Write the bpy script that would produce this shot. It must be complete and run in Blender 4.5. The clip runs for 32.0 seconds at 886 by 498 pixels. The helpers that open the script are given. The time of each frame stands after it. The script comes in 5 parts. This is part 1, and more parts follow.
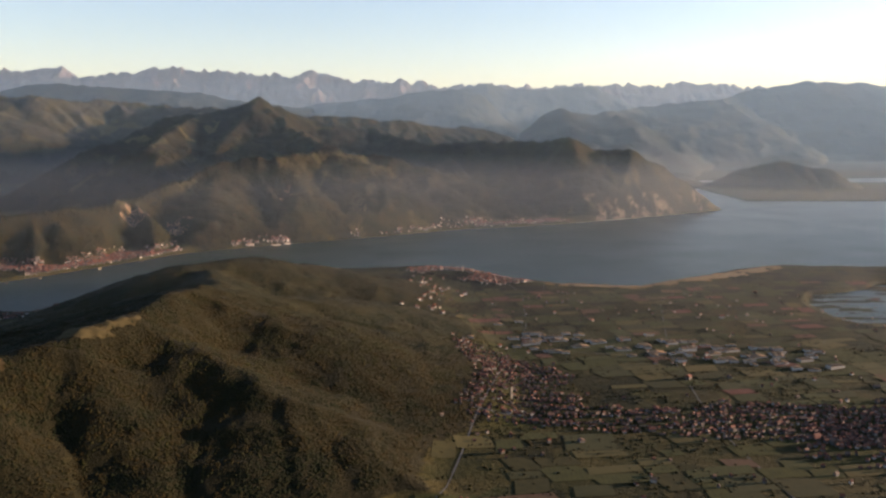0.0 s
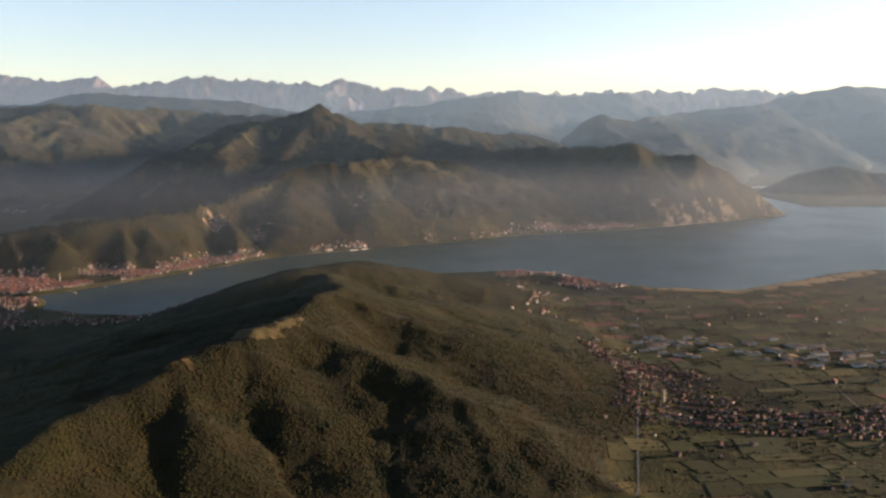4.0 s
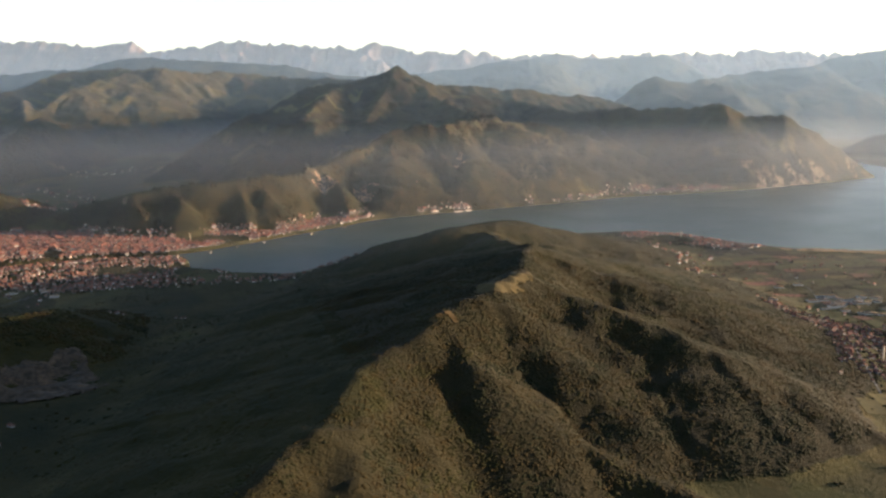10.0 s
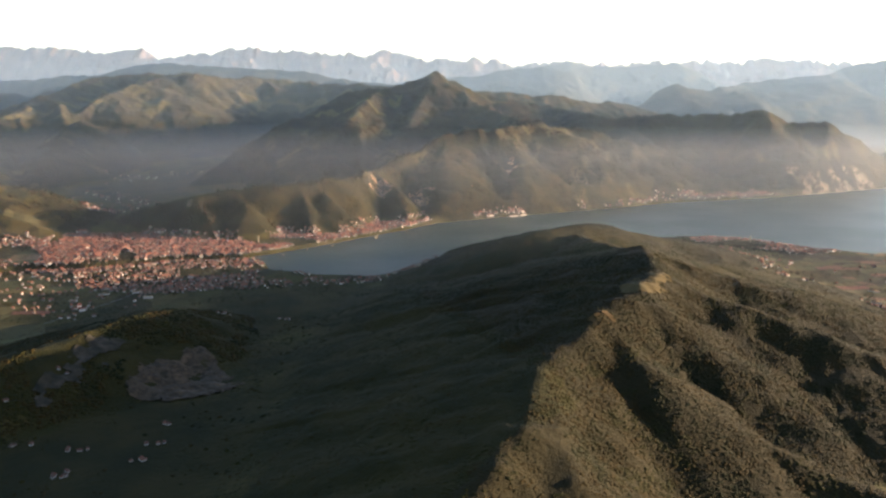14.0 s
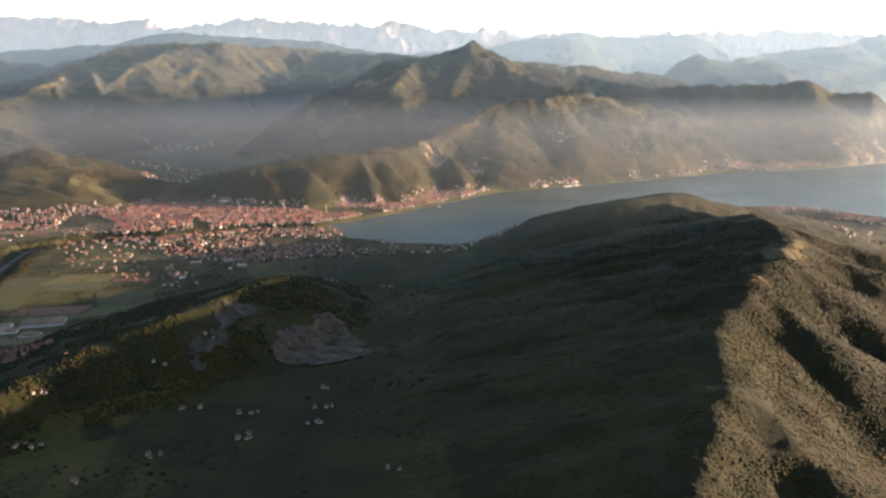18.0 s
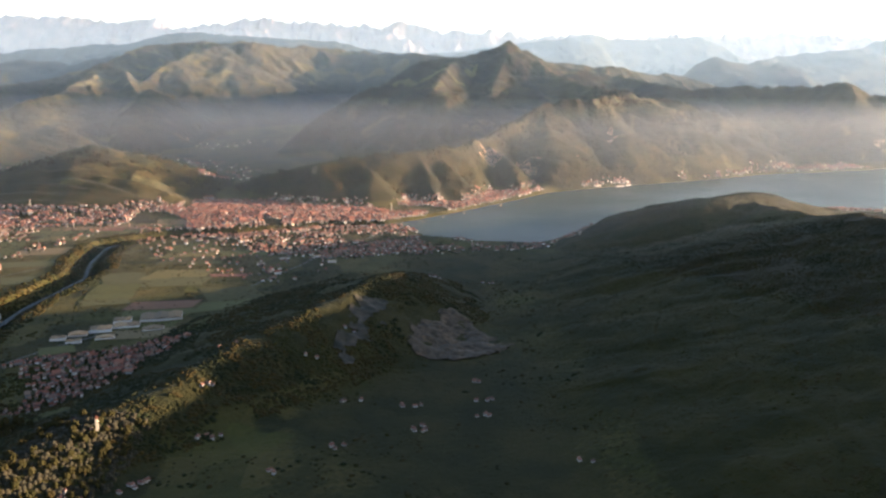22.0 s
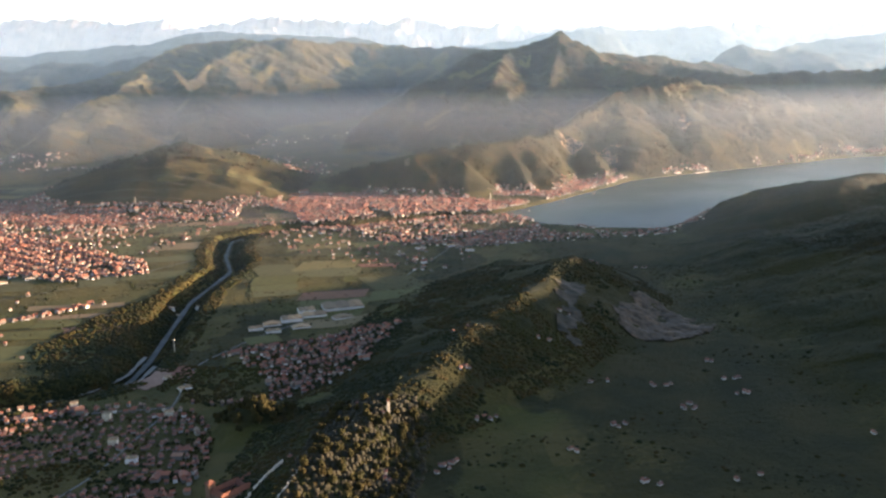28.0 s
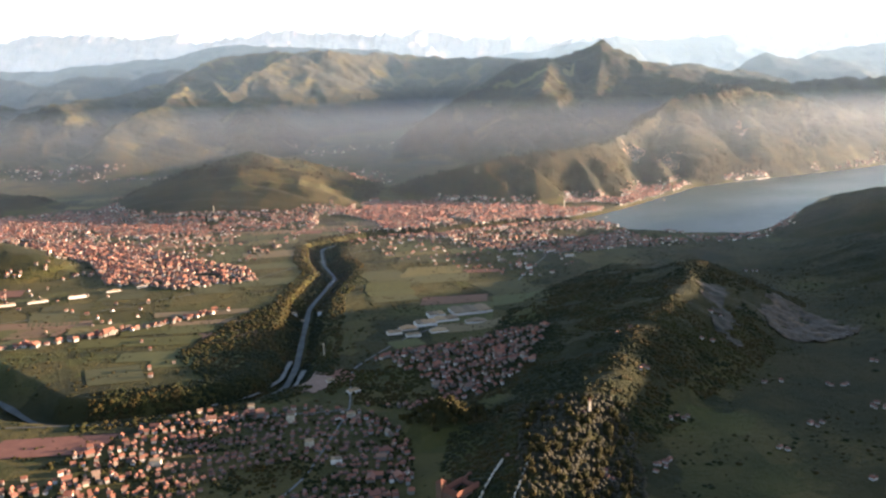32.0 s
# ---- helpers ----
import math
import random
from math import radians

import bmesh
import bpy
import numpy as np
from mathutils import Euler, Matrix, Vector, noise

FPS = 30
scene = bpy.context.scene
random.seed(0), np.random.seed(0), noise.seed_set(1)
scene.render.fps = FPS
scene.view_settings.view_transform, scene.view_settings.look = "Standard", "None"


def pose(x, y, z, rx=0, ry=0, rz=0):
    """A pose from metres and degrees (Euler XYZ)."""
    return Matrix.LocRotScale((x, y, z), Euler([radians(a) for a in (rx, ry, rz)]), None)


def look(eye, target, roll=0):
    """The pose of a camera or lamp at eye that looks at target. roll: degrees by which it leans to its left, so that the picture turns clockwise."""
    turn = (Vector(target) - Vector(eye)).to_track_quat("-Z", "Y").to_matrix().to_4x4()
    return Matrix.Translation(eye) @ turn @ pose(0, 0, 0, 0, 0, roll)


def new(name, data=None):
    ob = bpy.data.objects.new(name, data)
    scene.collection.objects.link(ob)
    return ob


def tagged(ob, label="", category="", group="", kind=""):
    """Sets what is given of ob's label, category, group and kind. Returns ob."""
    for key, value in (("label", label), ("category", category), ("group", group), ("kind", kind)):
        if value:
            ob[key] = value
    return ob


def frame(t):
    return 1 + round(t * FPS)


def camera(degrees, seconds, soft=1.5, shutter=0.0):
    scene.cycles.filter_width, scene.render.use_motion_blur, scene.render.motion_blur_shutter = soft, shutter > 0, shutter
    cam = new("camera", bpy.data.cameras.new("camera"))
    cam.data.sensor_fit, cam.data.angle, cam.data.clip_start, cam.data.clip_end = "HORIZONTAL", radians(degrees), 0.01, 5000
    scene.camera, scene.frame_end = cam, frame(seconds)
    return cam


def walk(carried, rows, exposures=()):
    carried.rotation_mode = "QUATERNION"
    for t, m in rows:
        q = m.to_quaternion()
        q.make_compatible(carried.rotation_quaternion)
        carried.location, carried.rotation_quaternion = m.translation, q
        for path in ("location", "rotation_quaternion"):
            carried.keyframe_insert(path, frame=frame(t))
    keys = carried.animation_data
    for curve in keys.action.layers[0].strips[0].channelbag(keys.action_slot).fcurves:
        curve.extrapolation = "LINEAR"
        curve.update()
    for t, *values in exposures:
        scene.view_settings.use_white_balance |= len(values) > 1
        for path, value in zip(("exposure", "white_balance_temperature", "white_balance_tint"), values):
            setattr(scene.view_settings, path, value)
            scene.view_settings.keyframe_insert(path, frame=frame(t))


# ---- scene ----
cam = camera(57.3, 32.0, soft=2.5)
# The landscape is a model at 1:10, one unit for ten metres of land; z = 0 is the lake.
METRES, EYE, TILT, LEAN, TURN = 260.0, 73.2, -8.6, 0.0, 0.0
ROWS = [
    (0.0, 0.0, 0.0, 0.0, 0.0, 0.0, -0.0),
    (0.5, -0.0155, 0.0001, -0.0002, 0.35, -0.33, 0.02),
    (1.0, -0.0327, 0.0002, -0.0015, 0.42, -0.07, -0.13),
    (1.5, -0.0482, -0.0001, -0.0016, 0.73, -0.31, -0.09),
    (2.0, -0.0642, -0.0002, -0.0023, 0.85, 0.14, -0.05),
    (2.5, -0.0806, -0.0002, -0.0033, 1.05, 0.59, -0.05),
    (3.0, -0.0972, -0.0, -0.0037, 1.12, 0.69, -0.02),
    (3.5, -0.1133, -0.0007, -0.0046, 1.39, 0.56, 0.02),
    (5.5, -0.1772, -0.0038, -0.0068, 2.11, 0.5, -0.0),
    (6.0, -0.1932, -0.004, -0.0078, 2.29, 0.49, 0.1),
    (6.5, -0.2096, -0.0045, -0.0088, 2.5, 0.25, 0.15),
    (7.0, -0.2253, -0.005, -0.0098, 2.66, 0.25, 0.17),
    (7.5, -0.2412, -0.0053, -0.0106, 2.83, -0.07, 0.15),
    (8.0, -0.2575, -0.0058, -0.0115, 2.98, -0.42, 0.16),
    (8.5, -0.2734, -0.0061, -0.0126, 3.11, -0.72, 0.2),
    (9.0, -0.2892, -0.0072, -0.0136, 3.27, -1.04, 0.21),
    (9.5, -0.3046, -0.0081, -0.0142, 3.43, -1.34, 0.14),
    (10.0, -0.3205, -0.0088, -0.0155, 3.43, -1.9, -0.03),
    (10.5, -0.3364, -0.0096, -0.0164, 3.45, -2.42, -0.07),
    (11.0, -0.3519, -0.0101, -0.0173, 3.5, -2.3, -0.05),
    (11.5, -0.3676, -0.0108, -0.0181, 3.57, -2.29, 0.02),
    (12.0, -0.3831, -0.0114, -0.0184, 3.66, -2.1, -0.06),
    (12.5, -0.3986, -0.0121, -0.0196, 3.62, -1.8, -0.11),
    (13.0, -0.414, -0.0127, -0.0209, 3.51, -1.66, -0.24),
    (13.5, -0.4296, -0.0136, -0.0215, 3.47, -1.82, -0.31),
    (14.0, -0.4451, -0.014, -0.0228, 3.64, -1.39, -0.29),
    (14.5, -0.4606, -0.0147, -0.0237, 3.7, -1.84, -0.34),
    (16.5, -0.5224, -0.0199, -0.0262, 3.78, -2.98, -0.38),
    (17.0, -0.538, -0.0211, -0.0274, 3.76, -3.34, -0.41),
    (17.5, -0.5533, -0.0218, -0.028, 3.75, -3.33, -0.38),
    (18.0, -0.5687, -0.0227, -0.0292, 3.81, -3.34, -0.41),
    (18.5, -0.5839, -0.0238, -0.0297, 3.81, -3.3, -0.42),
    (19.0, -0.5993, -0.0249, -0.0304, 3.82, -3.25, -0.46),
    (19.5, -0.6147, -0.026, -0.0315, 3.83, -3.26, -0.52),
    (20.0, -0.6299, -0.0275, -0.032, 3.82, -3.19, -0.54),
    (20.5, -0.6448, -0.0285, -0.0326, 3.92, -3.17, -0.63),
    (21.0, -0.6603, -0.0296, -0.0339, 3.86, -3.08, -0.69),
    (21.5, -0.6753, -0.0308, -0.0346, 3.87, -3.17, -0.71),
    (22.0, -0.6909, -0.0323, -0.036, 3.85, -3.24, -0.74),
    (22.5, -0.7063, -0.0335, -0.0368, 3.86, -3.4, -0.75),
    (23.0, -0.7213, -0.0349, -0.0376, 3.93, -3.8, -0.84),
    (23.5, -0.7363, -0.0365, -0.0384, 3.78, -4.12, -0.88),
    (24.0, -0.7517, -0.0375, -0.0395, 3.94, -3.88, -0.92),
    (24.5, -0.7669, -0.0386, -0.0399, 3.87, -4.18, -0.82),
    (25.0, -0.7824, -0.04, -0.0412, 3.89, -3.89, -0.8),
    (25.5, -0.7973, -0.0412, -0.0415, 3.89, -3.5, -0.65),
    (27.5, -0.8579, -0.0453, -0.0449, 4.27, -3.58, 0.68),
    (28.0, -0.8732, -0.0466, -0.0469, 4.06, -3.56, 0.44),
    (28.5, -0.8887, -0.0477, -0.0474, 4.08, -2.96, 0.46),
    (29.0, -0.904, -0.0492, -0.0483, 4.1, -3.11, 0.45),
    (29.5, -0.9194, -0.0502, -0.0493, 4.23, -3.09, 0.52),
    (30.0, -0.9346, -0.0517, -0.05, 4.27, -3.1, 0.62),
    (30.5, -0.95, -0.053, -0.0507, 4.35, -3.28, 0.71),
    (31.0, -0.9656, -0.0546, -0.0515, 4.51, -3.2, 0.76),
    (31.5, -0.9809, -0.0556, -0.0524, 4.77, -3.08, 0.66),
    (32.0, -0.9963, -0.0569, -0.0531, 4.68, -2.75, 0.87),
]
EXPOSURES = [(0.0, 1.12, 5940, 28), (9.0, 1.64, 5980, 22), (19.0, 2.42, 6040, 23), (32.0, 2.74, 6000, 23)]
walk(cam, [(t, pose(0, 0, EYE, TILT, LEAN, TURN) @ pose(METRES * x, METRES * y, METRES * z, 90 + pitch, roll, yaw)) for t, x, y, z, yaw, pitch, roll in ROWS], EXPOSURES)

# ---- light: a low morning sun, clear sky, haze in the valley ----
SUN_UP, SUN_FROM = 6.1, 80.0        # elevation; bearing, clockwise from +y
world = bpy.data.worlds.new("world")
scene.world = world
world.use_nodes = True
wn = world.node_tree
sky = wn.nodes.new("ShaderNodeTexSky")
sky.sky_type, sky.sun_disc = "NISHITA", False
sky.sun_elevation, sky.sun_rotation = radians(SUN_UP), radians(SUN_FROM)
sky.altitude, sky.air_density, sky.dust_density, sky.ozone_density = 600.0, 1.0, 0.9, 1.4
wn.links.new(sky.outputs["Color"], wn.nodes["Background"].inputs["Color"])
wn.nodes["Background"].inputs["Strength"].default_value = 0.135
sun = new("sun", bpy.data.lights.new("sun", "SUN"))
sun.data.energy, sun.data.angle, sun.data.color = 8.0, radians(0.53), (1.0, 0.79, 0.50)
SUN_WAY = Vector((math.sin(radians(SUN_FROM)) * math.cos(radians(SUN_UP)), math.cos(radians(SUN_FROM)) * math.cos(radians(SUN_UP)), math.sin(radians(SUN_UP))))
sun.matrix_world = look(SUN_WAY * 1000, (0, 0, 0))

# ---- materials ----
def material(name, rough=0.9, spec=0.2):
    m = bpy.data.materials.new(name)
    m.use_nodes = True
    p = m.node_tree.nodes["Principled BSDF"]
    p.inputs["Roughness"].default_value = rough
    p.inputs["Specular IOR Level"].default_value = spec
    return m, m.node_tree, p


def node(tree, kind, **values):
    n = tree.nodes.new(kind)
    for key, value in values.items():
        if key in n.inputs:
            n.inputs[key].default_value = value
    return n


def noise_at(tree, scale, detail=6.0, rough=0.6, coords=None):
    n = node(tree, "ShaderNodeTexNoise", Scale=scale, Detail=detail, Roughness=rough)
    if coords is None:
        coords = tree.nodes.new("ShaderNodeNewGeometry").outputs["Position"]
    tree.links.new(coords, n.inputs["Vector"])
    return n.outputs["Fac"]


def ramp(tree, fac, stops):
    n = tree.nodes.new("ShaderNodeValToRGB")
    e = n.color_ramp.elements
    while len(e) < len(stops):
        e.new(0.5)
    for k, (at, colour) in enumerate(stops):
        e[k].position, e[k].color = at, (*colour, 1)
    tree.links.new(fac, n.inputs["Fac"])
    return n.outputs["Color"]


def mix(tree, fac, a, b, how="MIX"):
    n = tree.nodes.new("ShaderNodeMix")
    n.data_type, n.blend_type = "RGBA", how
    for slot, value in ((0, fac), (6, a), (7, b)):
        if isinstance(value, (int, float)):
            n.inputs[slot].default_value = value
        elif isinstance(value, tuple):
            n.inputs[slot].default_value = (*value, 1)
        else:
            tree.links.new(value, n.inputs[slot])
    return n.outputs[2]


def maths(tree, how, a, b=0.0, c=0.0, clamp=False):
    n = tree.nodes.new("ShaderNodeMath")
    n.operation, n.use_clamp = how, clamp
    for slot, value in enumerate((a, b, c)):
        if isinstance(value, (int, float)):
            n.inputs[slot].default_value = value
        else:
            tree.links.new(value, n.inputs[slot])
    return n.outputs[0]


def bump(tree, p, height, strength, distance):
    n = node(tree, "ShaderNodeBump", Strength=strength, Distance=distance)
    tree.links.new(height, n.inputs["Height"])
    tree.links.new(n.outputs["Normal"], p.inputs["Normal"])


def attribute(tree, name):
    n = tree.nodes.new("ShaderNodeAttribute")
    n.attribute_name = name
    return n.outputs["Fac"]


def land_material():
    """Wooded slopes, meadows and bare rock, by the sheet's own wood and rock attributes."""
    m, t, p = material("land", 0.95, 0.1)
    wood, rock = attribute(t, "wood"), attribute(t, "rock")
    big, mid, fine = noise_at(t, 0.012, 5), noise_at(t, 0.07, 6), noise_at(t, 0.9, 5, 0.7)
    trees = ramp(t, mid, [(0.30, (0.008078, 0.00884, 0.002252)), (0.45, (0.01532, 0.01366, 0.003152)), (0.58, (0.02663, 0.02009, 0.004504)), (0.72, (0.01855, 0.0185, 0.003603))])
    trees = mix(t, maths(t, "MULTIPLY", fine, 0.6), trees, (0.0114, 0.01397, 0.003792))
    grass = ramp(t, mid, [(0.30, (0.01803, 0.01673, 0.004151)), (0.45, (0.0337, 0.02881, 0.006643)), (0.58, (0.05878, 0.0444, 0.01163)), (0.72, (0.04895, 0.03115, 0.01038))])
    cells = t.nodes.new("ShaderNodeTexVoronoi")
    cells.inputs["Scale"].default_value = 0.11
    t.links.new(t.nodes.new("ShaderNodeNewGeometry").outputs["Position"], cells.inputs["Vector"])
    patch = ramp(t, maths(t, "FRACT", maths(t, "MULTIPLY", cells.outputs["Color"], 3.7)), [(0.0, (0.0141, 0.0148, 0.003738)), (0.35, (0.03839, 0.03504, 0.00789)), (0.6, (0.06659, 0.0475, 0.01328)), (0.85, (0.02271, 0.02024, 0.005817)), (1.0, (0.04309, 0.04478, 0.00789))])
    grass = mix(t, 0.55, grass, patch)
    grass = mix(t, maths(t, "MULTIPLY", fine, 0.5), grass, (0.01382, 0.01586, 0.0036))
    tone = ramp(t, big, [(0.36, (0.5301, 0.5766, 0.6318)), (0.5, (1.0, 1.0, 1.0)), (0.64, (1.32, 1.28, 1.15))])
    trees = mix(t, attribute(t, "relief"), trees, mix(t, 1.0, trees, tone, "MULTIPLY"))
    edge = maths(t, "ADD", wood, maths(t, "MULTIPLY", maths(t, "SUBTRACT", fine, 0.5), 0.9))
    colour = mix(t, maths(t, "MULTIPLY_ADD", edge, 3.0, -1.0, True), grass, trees)
    heath = ramp(t, mid, [(0.34, (0.027, 0.02448, 0.0126)), (0.5, (0.0414, 0.0357, 0.0189)), (0.66, (0.0306, 0.0306, 0.0117))])
    colour = mix(t, maths(t, "MULTIPLY", attribute(t, "heath"), 0.8), colour, heath)
    # Leaf-litter floor; shade between the crowns is put into its dark colour.
    litter_shade = ramp(t, fine, [(0.3, (0.0085, 0.00748, 0.002975)), (0.7, (0.01615, 0.01188, 0.00425))])
    colour = mix(t, maths(t, "MULTIPLY", attribute(t, "litter_shade"), 0.7), colour, litter_shade)
    pasture = ramp(t, fine, [(0.3, (0.040, 0.037, 0.014)), (0.7, (0.078, 0.067, 0.025))])
    colour = mix(t, maths(t, "MULTIPLY_ADD", maths(t, "ADD", attribute(t, "alp"), maths(t, "MULTIPLY", maths(t, "SUBTRACT", fine, 0.5), 0.8)), 2.5, -0.9, True), colour, pasture)
    stone = ramp(t, fine, [(0.3, (0.06, 0.048, 0.034)), (0.7, (0.20, 0.158, 0.118))])
    bare = maths(t, "ADD", rock, maths(t, "MULTIPLY", maths(t, "SUBTRACT", mid, 0.5), 1.2))
    colour = mix(t, maths(t, "MULTIPLY_ADD", bare, 4.0, -1.6, True), colour, stone)
    t.links.new(colour, p.inputs["Base Color"])
    folds = maths(t, "MULTIPLY", maths(t, "MULTIPLY", noise_at(t, 0.085, 6, 0.62), attribute(t, "relief")), 14.0)
    bump(t, p, maths(t, "ADD", folds, maths(t, "ADD", fine, noise_at(t, 0.25, 4))), 1.0, 0.45)
    return m


def plain_material(name, stops, scale, rough=0.9, relief=0.3, spec=0.2, vary=0.0):
    m, t, p = material(name, rough, spec)
    f = noise_at(t, scale, 6, 0.65)
    colour = ramp(t, f, stops)
    if vary:
        info = t.nodes.new("ShaderNodeObjectInfo")
        colour = mix(t, maths(t, "MULTIPLY", info.outputs["Random"], vary), colour, (0.03, 0.03, 0.02))
    t.links.new(colour, p.inputs["Base Color"])
    bump(t, p, f, relief, 0.2)
    return m


LAND = land_material()


def water_material():
    m, t, p = material("lake_water", 0.12, 0.18)
    f = noise_at(t, 0.012, 5)
    t.links.new(ramp(t, f, [(0.3, (0.017, 0.027, 0.018)), (0.7, (0.024, 0.035, 0.023))]), p.inputs["Base Color"])
    t.links.new(ramp(t, noise_at(t, 0.02, 4), [(0.35, (0.28,) * 3), (0.65, (0.34,) * 3)]), p.inputs["Roughness"])
    p.inputs["IOR"].default_value = 1.33
    bump(t, p, noise_at(t, 0.8, 4), 0.8, 0.35)
    return m


WATER = water_material()


def far_material(name, low, high, snow_from, snow_full):
    m, t, p = material(name, 0.95, 0.1)
    geo = t.nodes.new("ShaderNodeNewGeometry")
    sep = t.nodes.new("ShaderNodeSeparateXYZ")
    t.links.new(geo.outputs["Position"], sep.inputs[0])
    f = noise_at(t, 0.02, 8, 0.65)
    colour = ramp(t, f, [(0.3, low), (0.7, high)])
    level = maths(t, "MULTIPLY_ADD", f, 90.0, sep.outputs["Z"])
    snow = maths(t, "DIVIDE", maths(t, "SUBTRACT", level, snow_from), snow_full - snow_from, 0, True)
    t.links.new(mix(t, snow, colour, (0.75, 0.76, 0.78)), p.inputs["Base Color"])
    bump(t, p, f, 1.0, 12.0)
    return m


FAR_WOOD = far_material("far_woods", (0.010, 0.013, 0.008), (0.024, 0.025, 0.016), 900, 1000)
FAR_ROCK = far_material("far_rock", (0.035, 0.032, 0.034), (0.12, 0.10, 0.095), 540, 680)


def haze_material(name, density, colour, forward):
    m = bpy.data.materials.new(name)
    m.use_nodes = True
    t = m.node_tree
    t.nodes.clear()
    out, v = t.nodes.new("ShaderNodeOutputMaterial"), t.nodes.new("ShaderNodeVolumeScatter")
    v.inputs["Color"].default_value, v.inputs["Density"].default_value, v.inputs["Anisotropy"].default_value = (*colour, 1), density, forward
    t.links.new(v.outputs[0], out.inputs["Volume"])
    return m

# ---- the shape of the land ----
def lattice(ix, iy, seed):
    h = (ix.astype(np.int64) * 374761393 + iy.astype(np.int64) * 668265263 + seed * 974634777) & 0x7FFFFFFF
    h = ((h ^ (h >> 13)) * 1274126177) & 0x7FFFFFFF
    return ((h ^ (h >> 16)) & 0xFFFF) / 65535.0


def value(x, y, seed=0):
    """Smooth noise, 0 to 1."""
    ix, iy = np.floor(x), np.floor(y)
    fx, fy = x - ix, y - iy
    fx, fy = fx * fx * fx * (fx * (fx * 6 - 15) + 10), fy * fy * fy * (fy * (fy * 6 - 15) + 10)
    a, b, c, d = lattice(ix, iy, seed), lattice(ix + 1, iy, seed), lattice(ix, iy + 1, seed), lattice(ix + 1, iy + 1, seed)
    return (a + (b - a) * fx) * (1 - fy) + (c + (d - c) * fx) * fy


def fbm(x, y, octaves=5, seed=0, sharp=False):
    total, weight, amount = 0.0, 0.0, 1.0
    for k in range(octaves):
        v = value(x, y, seed + k * 17)
        total = total + amount * ((1 - abs(2 * v - 1)) if sharp else v)
        weight, amount = weight + amount, amount * 0.5
        x, y = 1.63 * x + 1.21 * y + 5.3, -1.21 * x + 1.63 * y + 9.1
    return total / weight


def smooth(a, b, v):
    t = np.clip((v - a) / (b - a), 0, 1)
    return t * t * (3 - 2 * t)


def over(a, b, k):
    """The higher of two, with a rounded join."""
    h = np.maximum(k - abs(a - b), 0) / k
    return np.maximum(a, b) + h * h * k * 0.25


def to_line(x, y, line):
    """Distance to a line of (x, y) or (x, y, z) points, and the z of the nearest place on it."""
    best, level = np.full(np.shape(x), 1e9), np.zeros(np.shape(x))
    for a, b in zip(line, line[1:]):
        dx, dy = b[0] - a[0], b[1] - a[1]
        u = np.clip(((x - a[0]) * dx + (y - a[1]) * dy) / (dx * dx + dy * dy), 0, 1)
        d = np.hypot(x - a[0] - u * dx, y - a[1] - u * dy)
        near = d < best
        best = np.where(near, d, best)
        if len(a) > 2:
            level = np.where(near, a[2] + u * (b[2] - a[2]), level)
    return best, level


def inside(x, y, ring):
    hit = np.zeros(np.shape(x), bool)
    for a, b in zip(ring, ring[1:] + ring[:1]):
        if a[1] != b[1]:
            hit ^= ((a[1] > y) != (b[1] > y)) & (x < (b[0] - a[0]) * (y - a[1]) / (b[1] - a[1]) + a[0])
    return hit


def crest(x, y, line, slope, round_=3.0):
    """Height of a ridge that falls away from its crest line, how far it has dropped, and how far along the crest it is."""
    out, drop, along, run = np.full(np.shape(x), -1e9), np.zeros(np.shape(x)), np.zeros(np.shape(x)), 0.0
    for a, b in zip(line, line[1:]):
        dx, dy = b[0] - a[0], b[1] - a[1]
        u = np.clip(((x - a[0]) * dx + (y - a[1]) * dy) / (dx * dx + dy * dy), 0, 1)
        d = np.hypot(x - a[0] - u * dx, y - a[1] - u * dy)
        px, py = x - a[0] - u * dx, y - a[1] - u * dy
        left = 0.5 - 0.5 * np.clip((px * dy - py * dx) / (math.hypot(dx, dy) * np.maximum(d, 1e-6)), -1, 1)
        fall = (slope[1] + (slope[0] - slope[1]) * left if isinstance(slope, tuple) else slope) * (np.sqrt(d * d + round_ * round_) - round_)
        h, length = a[2] + u * (b[2] - a[2]) - fall, math.hypot(dx, dy)
        top = h > out
        out, drop, along = np.where(top, h, out), np.where(top, fall, drop), np.where(top, run + u * length, along)
        run += length
    return out, drop, along


LAKE = [(-234, 350), (-219, 345), (-209, 322), (-190, 315), (-165, 312), (-152, 322), (-141, 337), (-125, 354), (-117, 371), (-112, 390), (-88, 408), (-42, 412), (-8, 418), (12, 410),
        (31, 384), (56, 369), (89, 364), (122, 386), (150, 408), (177, 421), (228, 414), (330, 440), (520, 560), (900, 1000), (740, 1180), (560, 1150), (430, 1120), (352, 1108), (280, 960),
        (252, 760), (247, 716), (197, 678), (143, 645), (88, 610), (45, 592), (6, 576), (-32, 548), (-88, 511), (-110, 497), (-150, 469), (-169, 438), (-186, 412), (-203, 388), (-222, 362)]
PONDS = [(150, 330), (160, 348), (180, 356), (206, 374), (260, 378), (280, 330), (230, 290), (165, 278), (150, 296)]
RIVER = [(-234, 349), (-262, 340), (-290, 322), (-318, 318), (-334, 296), (-327, 268), (-318, 247), (-318, 210), (-313, 182), (-309, 160), (-308, 146), (-315, 137), (-326, 131), (-343, 126), (-354, 128), (-367, 138), (-384, 150), (-420, 152), (-480, 140), (-600, 120)]

